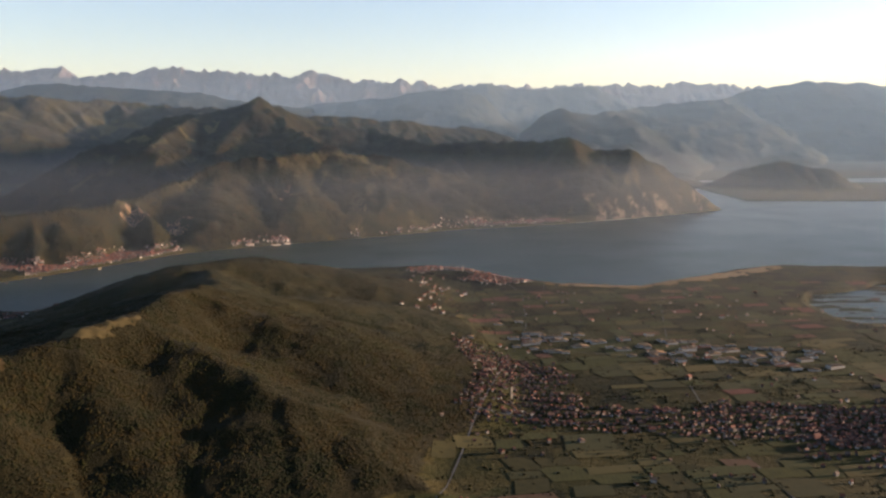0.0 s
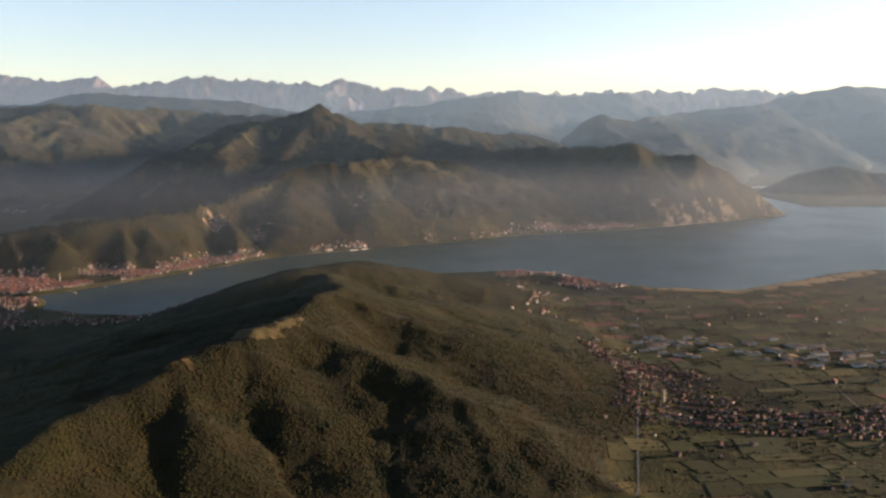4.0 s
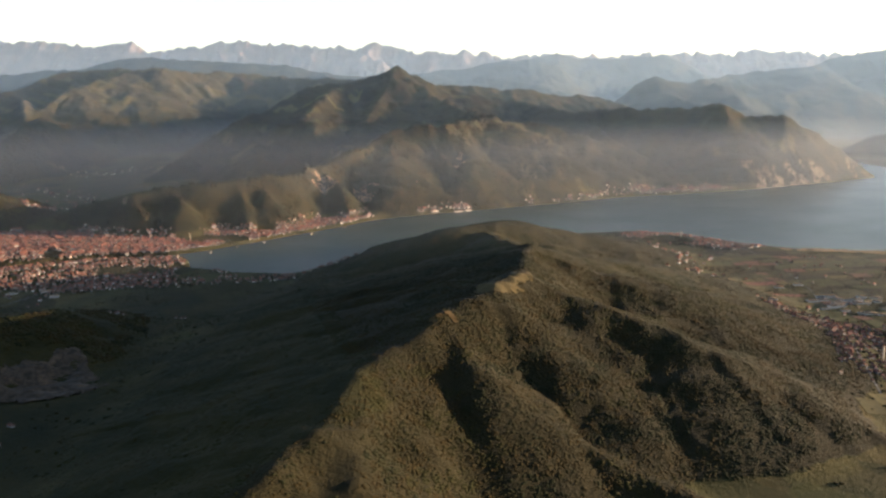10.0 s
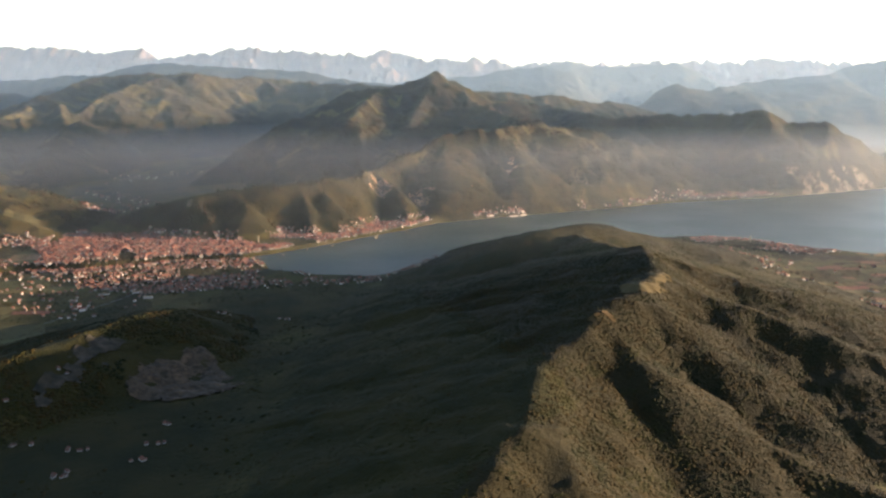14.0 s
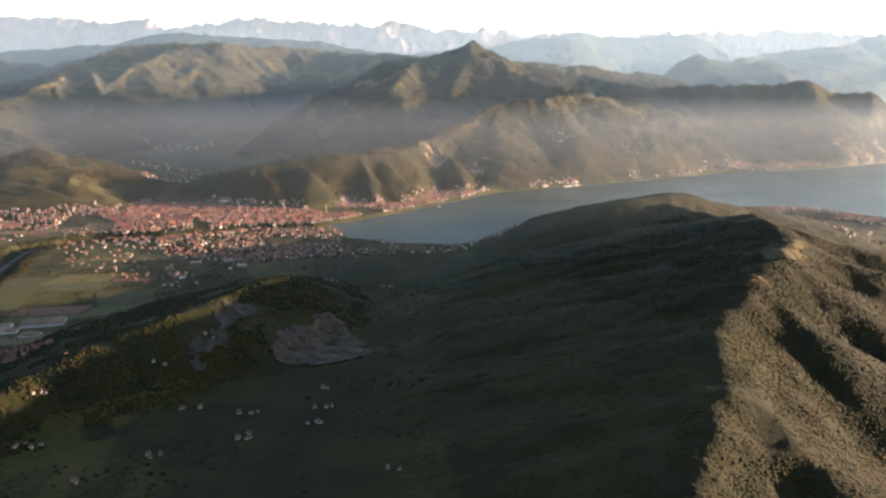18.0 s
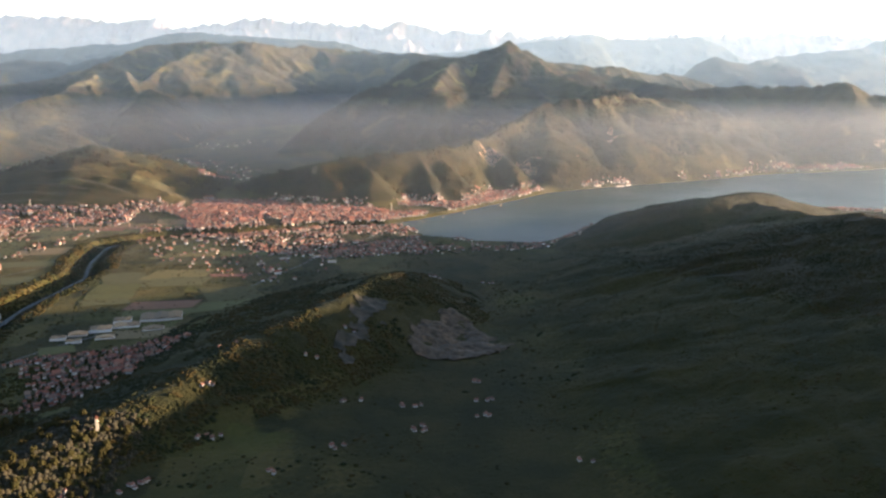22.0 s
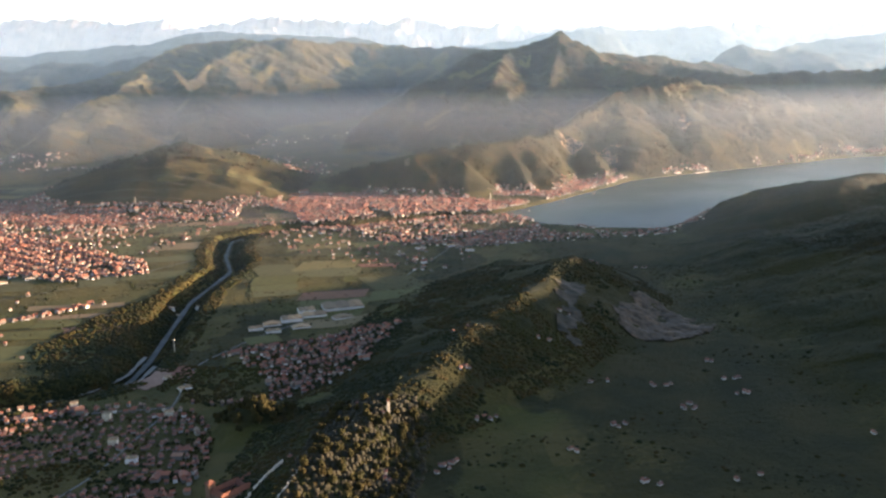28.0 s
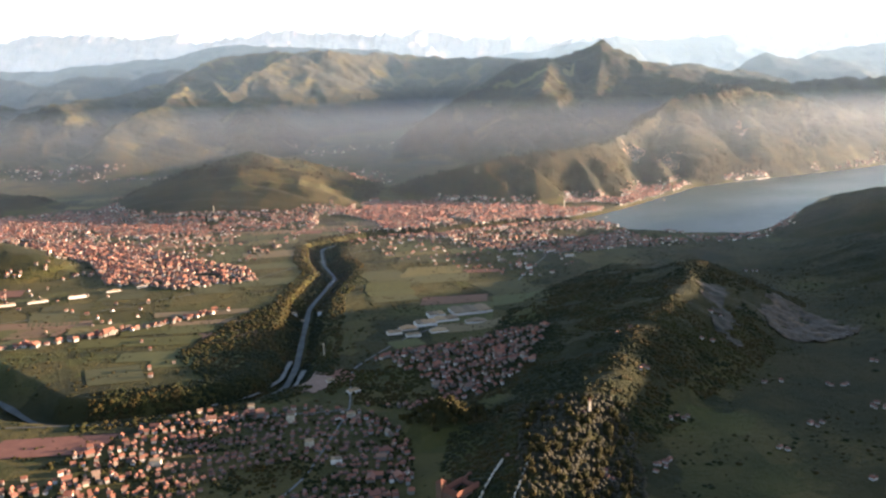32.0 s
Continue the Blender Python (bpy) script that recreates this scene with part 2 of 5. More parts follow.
# crest lines: (x, y, z) ..., slope of the flanks, rounding, share of gullies
RIDGES = [
    # the wooded hill in front, its spurs and its northern knob
    ([(-128, 78, 10), (-117, 104, 15.5), (-111, 117, 17.5), (-107, 138, 20.5), (-101, 150, 21.5), (-94, 162, 24.5), (-84, 177, 27), (-76, 192, 27.5), (-74, 215, 28), (-72, 236, 26)], (0.27, 0.62), 1.5, 0.35),
    ([(-72, 236, 26), (-74, 262, 21.5), (-86, 292, 21)], (0.36, 0.5), 3.0, 0.35),
    ([(-111, 117, 17.5), (-100, 104, 11), (-92, 88, 5)], 0.45, 2.5, 0.3),
    ([(-94, 162, 24.5), (-86, 148, 18), (-77, 142, 12), (-68, 138, 8), (-56, 132, 4), (-44, 124, 2)], (0.5, 0.6), 1.5, 0.3),
    ([(-84, 177, 26), (-75, 170, 21), (-70, 166, 17.5), (-64, 160, 13.5), (-57, 149, 8.5), (-52, 139, 4), (-48, 130, 1)], (0.45, 0.45), 2.5, 0.6),
    ([(-76, 192, 27), (-63, 186, 22.5), (-43, 176, 17.5), (-35, 171, 14.5), (-21, 162, 9), (-8, 154, 4), (4, 146, 1)], (0.40, 0.38), 1.2, 0.3),
    ([(-74, 225, 27), (-50, 222, 20), (-30, 215, 12), (-12, 205, 4)], 0.27, 4.0, 0.5),
    ([(-72, 240, 25), (-48, 262, 17), (-25, 275, 7)], 0.25, 5.0, 0.5),
    ([(-106, 290, 20), (-98, 297, 22), (-78, 320, 21.5), (-60, 345, 14), (-48, 380, 5)], 0.38, 5.0, 0.4),
    ([(-78, 320, 20), (-45, 330, 13), (-20, 340, 5)], 0.25, 5.0, 0.4),
    ([(-104, 290, 19), (-116, 318, 6.5), (-122, 340, 1)], 0.38, 4.0, 0.4),
    # the dark knoll with the quarry, and the castle ridge
    ([(-204, 230, 7), (-207, 212, 11.5), (-209, 196, 13.5), (-217, 178, 13.5), (-227, 158, 12), (-234, 146, 10.8), (-241, 128, 8.6), (-250, 112, 7.4), (-256, 97, 6), (-262, 84, 3)], (0.44, 0.26), 2.0, 0.5),
    ([(-225, 236, 6), (-212, 222, 8), (-205, 205, 11)], 0.5, 1.5, 0.3),
    ([(-276, 116, 2.5), (-270, 119, 6), (-263, 117, 3)], 0.6, 3.0, 0.2),
    # the low ridge behind the lake town, rising to the shoulder
    ([(-330, 432, 6), (-300, 420, 15), (-275, 413, 21.5), (-239, 432, 25), (-226, 441, 24.5), (-205, 462, 26), (-190, 492, 27), (-168, 525, 38), (-148, 553, 48), (-115, 569, 51.5), (-98, 600, 52), (-81, 624, 54.5)], 1.2, 1.2, 0.6),
    ([(-148, 553, 47), (-150, 520, 32), (-141, 494, 14), (-132, 484, 2)], 0.62, 2.0, 1.0),
    ([(-115, 569, 51), (-95, 548, 32), (-80, 528, 10), (-72, 520, 1)], 0.60, 2.0, 1.0),
    ([(-81, 624, 54), (-50, 600, 36), (-25, 572, 14), (-14, 560, 2)], 0.55, 2.0, 1.0),
    ([(-81, 624, 54), (-30, 650, 43), (10, 662, 33), (50, 645, 17), (82, 620, 3)], 0.50, 3.0, 1.0),
    # the dark ridge that ends in the cape
    ([(-60, 800, 64), (-20, 745, 56), (20, 735, 57), (72, 727, 61), (108, 699, 61.5), (132, 706, 54), (159, 703, 53), (185, 710, 41), (212, 714, 27), (236, 712, 12), (246, 713, 1)], 0.9, 1.5, 0.6),
    ([(108, 698, 61), (118, 672, 30), (126, 652, 6)], 0.85, 2.0, 0.8),
    ([(72, 727, 60), (84, 680, 33), (92, 640, 10)], 0.8, 2.0, 0.8),
    ([(159, 703, 52), (168, 682, 22), (176, 672, 4)], 0.95, 2.0, 0.8),
    ([(185, 710, 41), (200, 690, 15), (206, 684, 3)], 1.0, 2.0, 0.8),
    # the high peak and its arms
    ([(-81, 624, 54), (-108, 690, 58), (-140, 738, 75), (-160, 758, 90), (-172, 768, 97), (-188, 764, 90), (-215, 748, 84), (-250, 742, 81), (-268, 772, 70), (-285, 850, 62), (-305, 940, 68), (-352, 1040, 101), (-410, 1040, 104), (-475, 950, 106.5), (-547, 1010, 109), (-613, 990, 105), (-662, 992, 86), (-712, 1010, 66), (-780, 960, 50), (-860, 860, 40)], 0.72, 2.5, 0.6),
    ([(-172, 768, 97), (-178, 720, 74), (-190, 650, 45), (-200, 600, 28), (-205, 560, 18)], 0.65, 2.0, 1.0),
    ([(-215, 748, 84), (-228, 690, 70), (-232, 652, 60), (-244, 610, 36), (-262, 560, 14)], 0.70, 2.0, 1.0),
    ([(-172, 768, 96), (-130, 790, 78), (-60, 800, 64)], 0.55, 3.0, 1.0),
    ([(-250, 742, 80), (-290, 690, 55), (-320, 640, 30), (-335, 600, 16)], 0.62, 3.0, 1.0),
    ([(-512, 760, 54), (-498, 720, 52), (-474, 640, 38), (-455, 580, 18)], 0.55, 3.0, 0.8),
    ([(-613, 990, 105), (-613, 930, 93), (-609, 880, 83), (-600, 820, 72), (-582, 760, 62), (-560, 680, 50), (-556, 606, 43), (-552, 545, 25), (-550, 520, 14)], (0.32, 0.65), 2.5, 0.6),
    ([(-690, 980, 72), (-690, 800, 56), (-640, 640, 52), (-628, 580, 40), (-620, 530, 18)], 0.5, 4.0, 1.0),
    ([(-780, 940, 50), (-780, 760, 52), (-720, 640, 52), (-700, 560, 34), (-690, 520, 16)], 0.5, 4.0, 1.0),
    ([(-640, 640, 52), (-600, 600, 48), (-590, 540, 22)], 0.55, 3.0, 1.0),
    ([(-496, 987, 110), (-516, 910, 99), (-530, 850, 82), (-538, 800, 60)], (0.42, 0.75), 2.0, 0.4),
    ([(-410, 1040, 103), (-390, 1005, 92), (-372, 980, 78)], 0.6, 3.0, 0.8),
    ([(-262, 640, 40), (-262, 600, 30), (-268, 570, 20)], 0.6, 3.0, 0.8),
    # the ridge behind the peak
    ([(-352, 1040, 100), (-270, 1010, 92), (-160, 940, 86), (-100, 955, 83), (-49, 962, 78), (10, 1020, 72), (60, 1058, 68), (95, 1075, 55), (150, 1080, 20)], 0.5, 4.0, 1.0),
    # the domed hill to the west with a farm and a village on its foot
    ([(-475, 405, 3), (-440, 415, 11), (-402, 424, 28), (-385, 428, 24), (-362, 438, 15), (-340, 446, 9), (-322, 455, 4)], 0.33, 4.0, 0.7),
    ([(-402, 424, 28), (-398, 402, 21), (-395, 376, 6)], (0.55, 0.36), 2.0, 0.5),
    ([(-470, 262, 7), (-450, 258, 11), (-432, 250, 8), (-418, 246, 3)], 0.4, 5.0, 0.5),
    ([(-620, 380, 12), (-560, 395, 16), (-525, 400, 10), (-500, 405, 4)], 0.35, 6.0, 0.7),
    # the island in the lake, and the eastern shore
    ([(318, 955, -2), (345, 960, 20), (397, 960, 31), (444, 960, 26), (480, 955, 8), (505, 950, -3)], 0.55, 5.0, 0.8),
]


def spur(x, y, z, x2, y2, z2, bulge=2.0, slope=0.9):
    """A sharp side ridge from a crest down to the valley."""
    return ([(x, y, z * (0.97 if z < 70 else 0.94)), ((x + x2) / 2 + 0.1 * (y - y2), (y + y2) / 2 + 0.06 * (x2 - x), (z + z2) / 2 + bulge), (x2, y2, z2)], slope, 0.8, 0.5)


# side ridges of the low ridge behind the town, of the shoulder, of the peak and of the cape
for k, row in enumerate(((-300, 420, 15, -280, 394, 3), (-289, 416, 15, -272, 396, 4), (-275, 413, 21.5, -254, 388, 3), (-256, 423, 23, -237, 395, 3), (-244, 430, 24, -226, 402, 4), (-227, 441, 24.5, -207, 411, 3), (-218, 450, 23, -199, 427, 6), (-205, 462, 26, -184, 436, 3), (-197, 478, 26.5, -174, 450, 4),
            (-190, 492, 27, -164, 462, 4), (-177, 511, 32, -152, 476, 3), (-160, 536, 43, -142, 488, 4), (-131, 561, 50, -106, 506, 2), (-107, 585, 52, -76, 525, 2), (-98, 600, 52, -52, 540, 2), (-88, 615, 54, -34, 552, 2), (-55, 637, 48, 6, 582, 2), (-30, 650, 43, 36, 596, 2), (-8, 657, 38, 60, 606, 2),
            (-244, 742, 81, -238, 622, 34), (-228, 745, 82, -216, 630, 36), (-212, 749, 84, -200, 648, 38), (-199, 758, 87, -184, 664, 40), (-186, 764, 90, -172, 690, 48), (-160, 758, 90, -134, 684, 44), (-150, 748, 82, -116, 676, 44), (-262, 760, 81, -268, 650, 32), (-232, 652, 59, -216, 600, 26), (-244, 610, 36, -230, 572, 17),
            (-579, 831, 79, -505, 680, 36), (-582, 777, 66, -530, 640, 32), (-640, 640, 52, -606, 560, 22), (-290, 690, 55, -268, 610, 24), (-310, 655, 38, -292, 595, 18),
            (45, 731, 59, 66, 648, 10), (90, 712, 61, 108, 645, 4), (125, 702, 56, 146, 656, 4), (143, 704, 53.5, 160, 664, 3), (172, 706, 47, 192, 682, 2), (198, 712, 34, 212, 694, 2), (222, 713, 20, 230, 702, 1), (-20, 745, 56, 20, 680, 30), (-100, 955, 83, -60, 880, 55), (10, 1020, 72, 50, 960, 40), (-49, 962, 78, 0, 900, 44))):
    if k in (1, 4, 7, 8):
        continue
    if k < 9:
        row = row[:3] + (row[0] + 0.9 * (row[3] - row[0]), row[1] + 0.9 * (row[4] - row[1]), row[5])
    RIDGES.append(spur(*row, (2.6 if k < 9 else 1.6) + 1.4 * math.sin(2.3 * k), 0.92 + 0.14 * math.sin(1.7 * k)))


def river_level(x, y):
    return np.interp(y, [120, 160, 240, 349], [-2.2, -1.6, -1.0, -0.2])


def land(x, y, parts=False):
    x, y = np.asarray(x, float), np.asarray(y, float)
    wx = x + 6 * (fbm(x / 45, y / 45, 3, 3) - 0.5) * smooth(200, 420, y) + 2.4 * (fbm(x / 12, y / 12, 3, 5) - 0.5)
    wy = y + 6 * (fbm(x / 45, y / 45, 3, 7) - 0.5) * smooth(200, 420, y) + 2.4 * (fbm(x / 12, y / 12, 3, 9) - 0.5)
    base = 1.0 + 1.2 * fbm(x / 60, y / 60, 3, 21)
    base = base + 14 * smooth(560, 900, y) * smooth(60, -120, x) + 6 * smooth(330, 560, y) * smooth(-230, -330, x)
    base = base + 1.2 * smooth(-270, -240, x) * smooth(230, 190, y) * smooth(-60, -110, x)
    h, drop, along = base, np.zeros(np.shape(x)), np.zeros(np.shape(x))
    for k, (line, slope, round_, gully) in enumerate(RIDGES):
        xs, ys = [p[0] for p in line], [p[1] for p in line]
        reach = max(p[2] for p in line) / (min(slope) if isinstance(slope, tuple) else slope) + 25
        near = (x > min(xs) - reach) & (x < max(xs) + reach) & (y > min(ys) - reach) & (y < max(ys) + reach)
        if not near.any():
            continue
        r, d, s = np.full(np.shape(x), -1e3), np.zeros(np.shape(x)), np.zeros(np.shape(x))
        r[near], d[near], s[near] = crest(wx[near], wy[near], line, slope, round_)
        top = r > h
        drop, along = np.where(top, d * gully, drop), np.where(top, s + 311.0 * k, along)
        h = over(h, r, 1.4)
    lift = np.clip(h - base, 0, None)
    far = smooth(330, 520, y)
    cut = np.minimum(1, lift / (6 + 8 * far))
    wide = 13 + 4 * far + 6 * smooth(480, 800, y)
    phase = along / wide + 0.6 * value(x / (24 + 30 * far), y / (24 + 30 * far), 31)
    ribs = 1 - abs(2 * (phase - np.floor(phase)) - 1)
    h = h + cut * np.minimum(drop * np.where(y > 330, 0.6, 0.3), np.where(y > 330, 4.0 + 2 * far, 2.4)) * (ribs - 0.5)
    h = h + far * cut * np.minimum(lift * 0.3, 7 - 3 * smooth(760, 900, y)) * (fbm(x / 26, y / 26, 4, 35, True) - 0.55)
    h = h + far * cut * np.minimum(lift * 0.2, 4) * (fbm(x / 12, y / 12, 3, 39, True) - 0.55)
    h = h + smooth(640, 860, y) * cut * 9 * (fbm(x / 75, y / 75, 4, 37, True) - 0.62)
    h = h + np.minimum(lift * 0.25, 1.6) * (fbm(x / 11, y / 11, 4, 41, True) - 0.5)
    ring = LAKE + LAKE[:1]
    shore, _ = to_line(x, y, ring)
    wet = inside(x, y, LAKE)
    island = (x > 300) & (y > 800) & (y < 1060) & (h > 1.2)
    side = np.where(wet & ~island, -shore, shore) + 2.0 * (fbm(x / 9, y / 9, 2, 51) - 0.5)
    h = np.where(wet & ~island, np.maximum(-2.5, 0.28 * side), h)
    h = np.where(~wet, np.minimum(h, 0.15 + 0.9 * np.maximum(side, 0) + 0.02 * np.maximum(side, 0) ** 2), h)
    if parts:
        return h, lift, side
    return h


def carved(x, y, h):
    """The land's height with the river bed and the ponds cut in."""
    d, _ = to_line(x, y, RIVER)
    w = 1 - smooth(2.6, 7.0, d)
    h = h * (1 - w) + (river_level(x, y) - 0.8) * w
    return np.where(inside(x, y, PONDS), -0.6 + 0.7 * (fbm(x / 14, y / 5, 2, 61) > 0.56), h)


STEP, WEST, SOUTH = 1.25, -640.0, 40.0
LATTICE_X, LATTICE_Y = np.meshgrid(WEST + STEP * np.arange(730), SOUTH + STEP * np.arange(545))
LATTICE = list(land(LATTICE_X, LATTICE_Y, True))
LATTICE.append(carved(LATTICE_X, LATTICE_Y, LATTICE[0]))


def look_up(layer, x, y):
    """A layer of the lattice between its points: 0 height, 1 lift over the valley floor, 2 distance from the shore, 3 carved height."""
    x, y = np.asarray(x, float), np.asarray(y, float)
    u, v = np.clip((x - WEST) / STEP, 0, LATTICE_X.shape[1] - 1.001), np.clip((y - SOUTH) / STEP, 0, LATTICE_X.shape[0] - 1.001)
    i, j = u.astype(int), v.astype(int)
    u, v, g = u - i, v - j, LATTICE[layer]
    return (g[j, i] * (1 - u) + g[j, i + 1] * u) * (1 - v) + (g[j + 1, i] * (1 - u) + g[j + 1, i + 1] * u) * v


def lie(x, y):
    """Height, lift over the valley floor and distance from the shore."""
    return look_up(0, x, y), look_up(1, x, y), look_up(2, x, y)


def hollow(x, y):
    """How far the ground stands above its surroundings: ribs positive, gullies negative."""
    return look_up(0, x, y) - (look_up(0, x + 6, y) + look_up(0, x - 6, y) + look_up(0, x, y + 6) + look_up(0, x, y - 6)) / 4


def ground_z(x, y):
    return look_up(3, x, y)


def sheet(name, xs, ys, zs, mat, attributes=None):
    """A grid of rows as one smooth mesh."""
    rows, cols = xs.shape
    me = bpy.data.meshes.new(name)
    co = np.stack((xs, ys, zs), -1).reshape(-1, 3).astype(np.float32)
    k = np.arange(rows * cols).reshape(rows, cols)
    quads = np.stack((k[:-1, :-1], k[:-1, 1:], k[1:, 1:], k[1:, :-1]), -1).reshape(-1)
    n = len(quads) // 4
    me.vertices.add(len(co))
    me.vertices.foreach_set("co", co.ravel())
    me.loops.add(4 * n)
    me.loops.foreach_set("vertex_index", quads.astype(np.int32))
    me.polygons.add(n)
    me.polygons.foreach_set("loop_start", np.arange(0, 4 * n, 4, dtype=np.int32))
    me.polygons.foreach_set("use_smooth", np.ones(n, bool))
    me.update()
    me.validate()
    for key, v in (attributes or {}).items():
        me.attributes.new(key, "FLOAT", "POINT").data.foreach_set("value", np.asarray(v, np.float32).ravel())
    me.materials.append(mat)
    return new(name, me)


def sunny_side(x, y, edge=-108.0):
    """The eastern side of the near hill's crest."""
    return x + 0.35 * (y - 150) > edge - 1.1 * np.maximum(0, 130 - y)


def build_ground():
    rows = list(np.arange(-160.0, 60.0, 3.0))
    y = 60.0
    while y < 1330:
        rows.append(y)
        y += 0.0042 * (y + 75)
    u = np.linspace(-1, 1, 640)
    ys = np.repeat(np.array(rows)[:, None], len(u), 1)
    xs = (-150 - 0.12 * np.maximum(ys, 60)) + u[None, :] * (215 + 0.70 * np.maximum(ys, 60))
    h, lift, side = land(xs, ys, True)
    z = carved(xs, ys, h)
    patch = fbm(xs / 22, ys / 22, 4, 71)
    wood = smooth(1.0, 4.0, lift) * np.where((ys > 760) & (z > 70), smooth(0.54, 0.47, patch), np.where((xs < -340) & (xs > -399) & (ys > 380) & (ys < 470), smooth(0.50, 0.43, patch), 1.0))
    wood = np.maximum(wood, smooth(0.60, 0.70, patch) * (side > 3))
    hill = sunny_side(xs, ys) & (xs < 10) & (ys > 40) & (ys < 330) & (lift > 1.0)
    wood[hill] = 0.74 + 0.26 * smooth(0.5, -0.6, hollow(xs[hill], ys[hill]) - 3.0 * (patch[hill] - 0.5))
    wood = np.maximum(wood, smooth(-226, -208, xs) * smooth(-110, -140, xs) * smooth(310, 280, ys) * (0.55 + 0.9 * (patch - 0.36)))
    z = z - 6.0 * smooth(-120, -158, ys)
    sx, sy = np.gradient(z, axis=1) / np.gradient(xs, axis=1), np.gradient(z, axis=0) / np.gradient(ys, axis=0)
    steep = np.hypot(sx, sy)
    rock = smooth(1.5, 2.4, steep) * 0.3 * smooth(450, 600, ys) * smooth(60, 30, z)
    for (cx, cy, cr, amount) in ((-184, 481, 6, 0.6), (-163, 486, 6, 0.6), (-276, 411, 4, 0.5), (-104, 540, 5, 0.5), (196, 694, 26, 0.16), (-80, 186, 7, 0.0)):
        rock = np.maximum(rock, amount * smooth(1.0, 0.4, np.hypot(xs - cx, ys - cy) / cr + 0.8 * (patch - 0.5)))
    cliffs = (xs > 112) & (xs < 250) & (ys < 722) & (ys > 600)
    rock = np.maximum(rock, np.where(cliffs, 0.52 * smooth(40, 10, z) * smooth(0.38, 0.66, fbm(xs / 6, ys / 16, 4, 77, True)), 0))
    high = (ys > 690) & (z > 58) & (xs < -200)
    dome = (xs < -350) & (xs > -399) & (ys > 380) & (ys < 470) & (lift > 2)
    alp = np.where(high | dome, smooth(0.56, 0.66, fbm(xs / 30, ys / 22, 4, 83)), np.where((ys > 480) & (ys < 690) & (lift > 3), 0.6 * smooth(0.62, 0.72, fbm(xs / 20, ys / 20, 4, 85)), 0))
    # Last attribute: where the hill's floor takes its painted shade.
    ob = sheet("ground", xs, ys, z, LAND, {"wood": wood, "rock": rock, "alp": alp, "relief": smooth(380, 520, ys) * smooth(1.5, 6, lift), "heath": smooth(52, 66, z) * smooth(700, 800, ys) * smooth(-200, -300, xs), "litter_shade": hill * smooth(252, 226, ys)})
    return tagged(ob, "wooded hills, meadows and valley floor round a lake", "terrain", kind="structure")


build_ground()


def flat_patch(name, ring, z, mat):
    bm = bmesh.new()
    bm.faces.new([bm.verts.new((x, y, z)) for x, y in ring])
    me = bpy.data.meshes.new(name)
    bm.to_mesh(me)
    bm.free()
    me.materials.append(mat)
    return new(name, me)


lake = flat_patch("water_lake", [(-260, 290), (1000, 290), (1000, 1250), (-260, 1250)], 0.0, WATER)
tagged(lake, "calm grey-blue lake between wooded mountains", "lake", kind="structure")


def base_sheet():
    """The land under and beyond the valley, out to the horizon."""
    bm = bmesh.new()
    for x0, x1, y0, y1 in ((-6000, 6000, -6000, 4950),):
        bm.faces.new([bm.verts.new(v) for v in ((x0, y0, -3.2), (x1, y0, -3.2), (x1, y1, -3.2), (x0, y1, -3.2))])
    me = bpy.data.meshes.new("ground_far")
    bm.to_mesh(me)
    bm.free()
    me.materials.append(FAR_WOOD)
    return tagged(new("ground_far", me), "hazy low land out to the horizon", "terrain", kind="structure")


base_sheet()


def far_range(name, line, depth, mat, label, seed, rough, cols=420, rows=70, jag=0.0):
    """A distant range: a crest line with flanks cut by gullies."""
    px, py, pz = (np.array([p[k] for p in line], float) for k in range(3))
    u = np.linspace(px[0], px[-1], cols)
    v = np.linspace(-1, 0.6, rows)
    xs = np.repeat(u[None, :], rows, 0)
    cy, cz = np.interp(xs, px, py), np.interp(xs, px, pz)
    ys = cy + v[:, None] * depth
    bend = fbm(xs / (depth * 0.3), ys / (depth * 0.3), 4, seed, True)
    fall = np.abs(v)[:, None] ** 0.85
    zs = cz * (1 - fall) + rough * (bend - 0.62) * (0.35 + np.minimum(1, 3 * fall)) * np.minimum(1, 4 * (1 - fall))
    zs = zs + 0.28 * rough * (fbm(xs / (depth * 0.11), ys / (depth * 0.11), 4, seed + 5, True) - 0.55)
    zs = zs + jag * (fbm(xs / 42, ys / 90, 5, seed + 9, True) - 0.58) * np.minimum(1, 3 * (1 - fall))
    return tagged(sheet(name, xs, ys, np.where(fall > 0.97, -4, zs), mat), label, "mountains", kind="structure")


far_range("mountain_range_east", [(130, 1590, 10), (152, 1600, 61), (195, 1607, 94), (226, 1610, 107), (295, 1640, 94), (334, 1680, 106), (434, 1950, 114), (499, 2100, 122), (599, 2150, 133), (743, 2200, 152), (849, 2400, 161), (913, 2400, 184), (1060, 2400, 198), (1175, 2400, 199), (1290, 2400, 191), (1700, 2400, 180), (2200, 2400, 150)], 620, FAR_WOOD, "tall dark wooded mountain in blue haze", 101, 45)
far_range("mountain_range_middle", [(-900, 2600, 90), (-650, 2600, 110), (-471, 2600, 130), (-328, 2600, 151), (-185, 2600, 156), (-78, 2600, 177), (64, 2600, 190), (135, 2600, 166), (189, 2600, 116), (260, 2600, 60)], 700, FAR_WOOD, "hazy blue wooded mountains behind the lake", 111, 60)
far_range("mountain_range_behind", [(-300, 3400, 150), (14, 3400, 220), (177, 3400, 246), (270, 3400, 220), (410, 3400, 226), (619, 3400, 234), (713, 3400, 188), (808, 3400, 140), (1000, 3400, 80)], 700, FAR_WOOD, "pale blue mountains in haze", 121, 60)
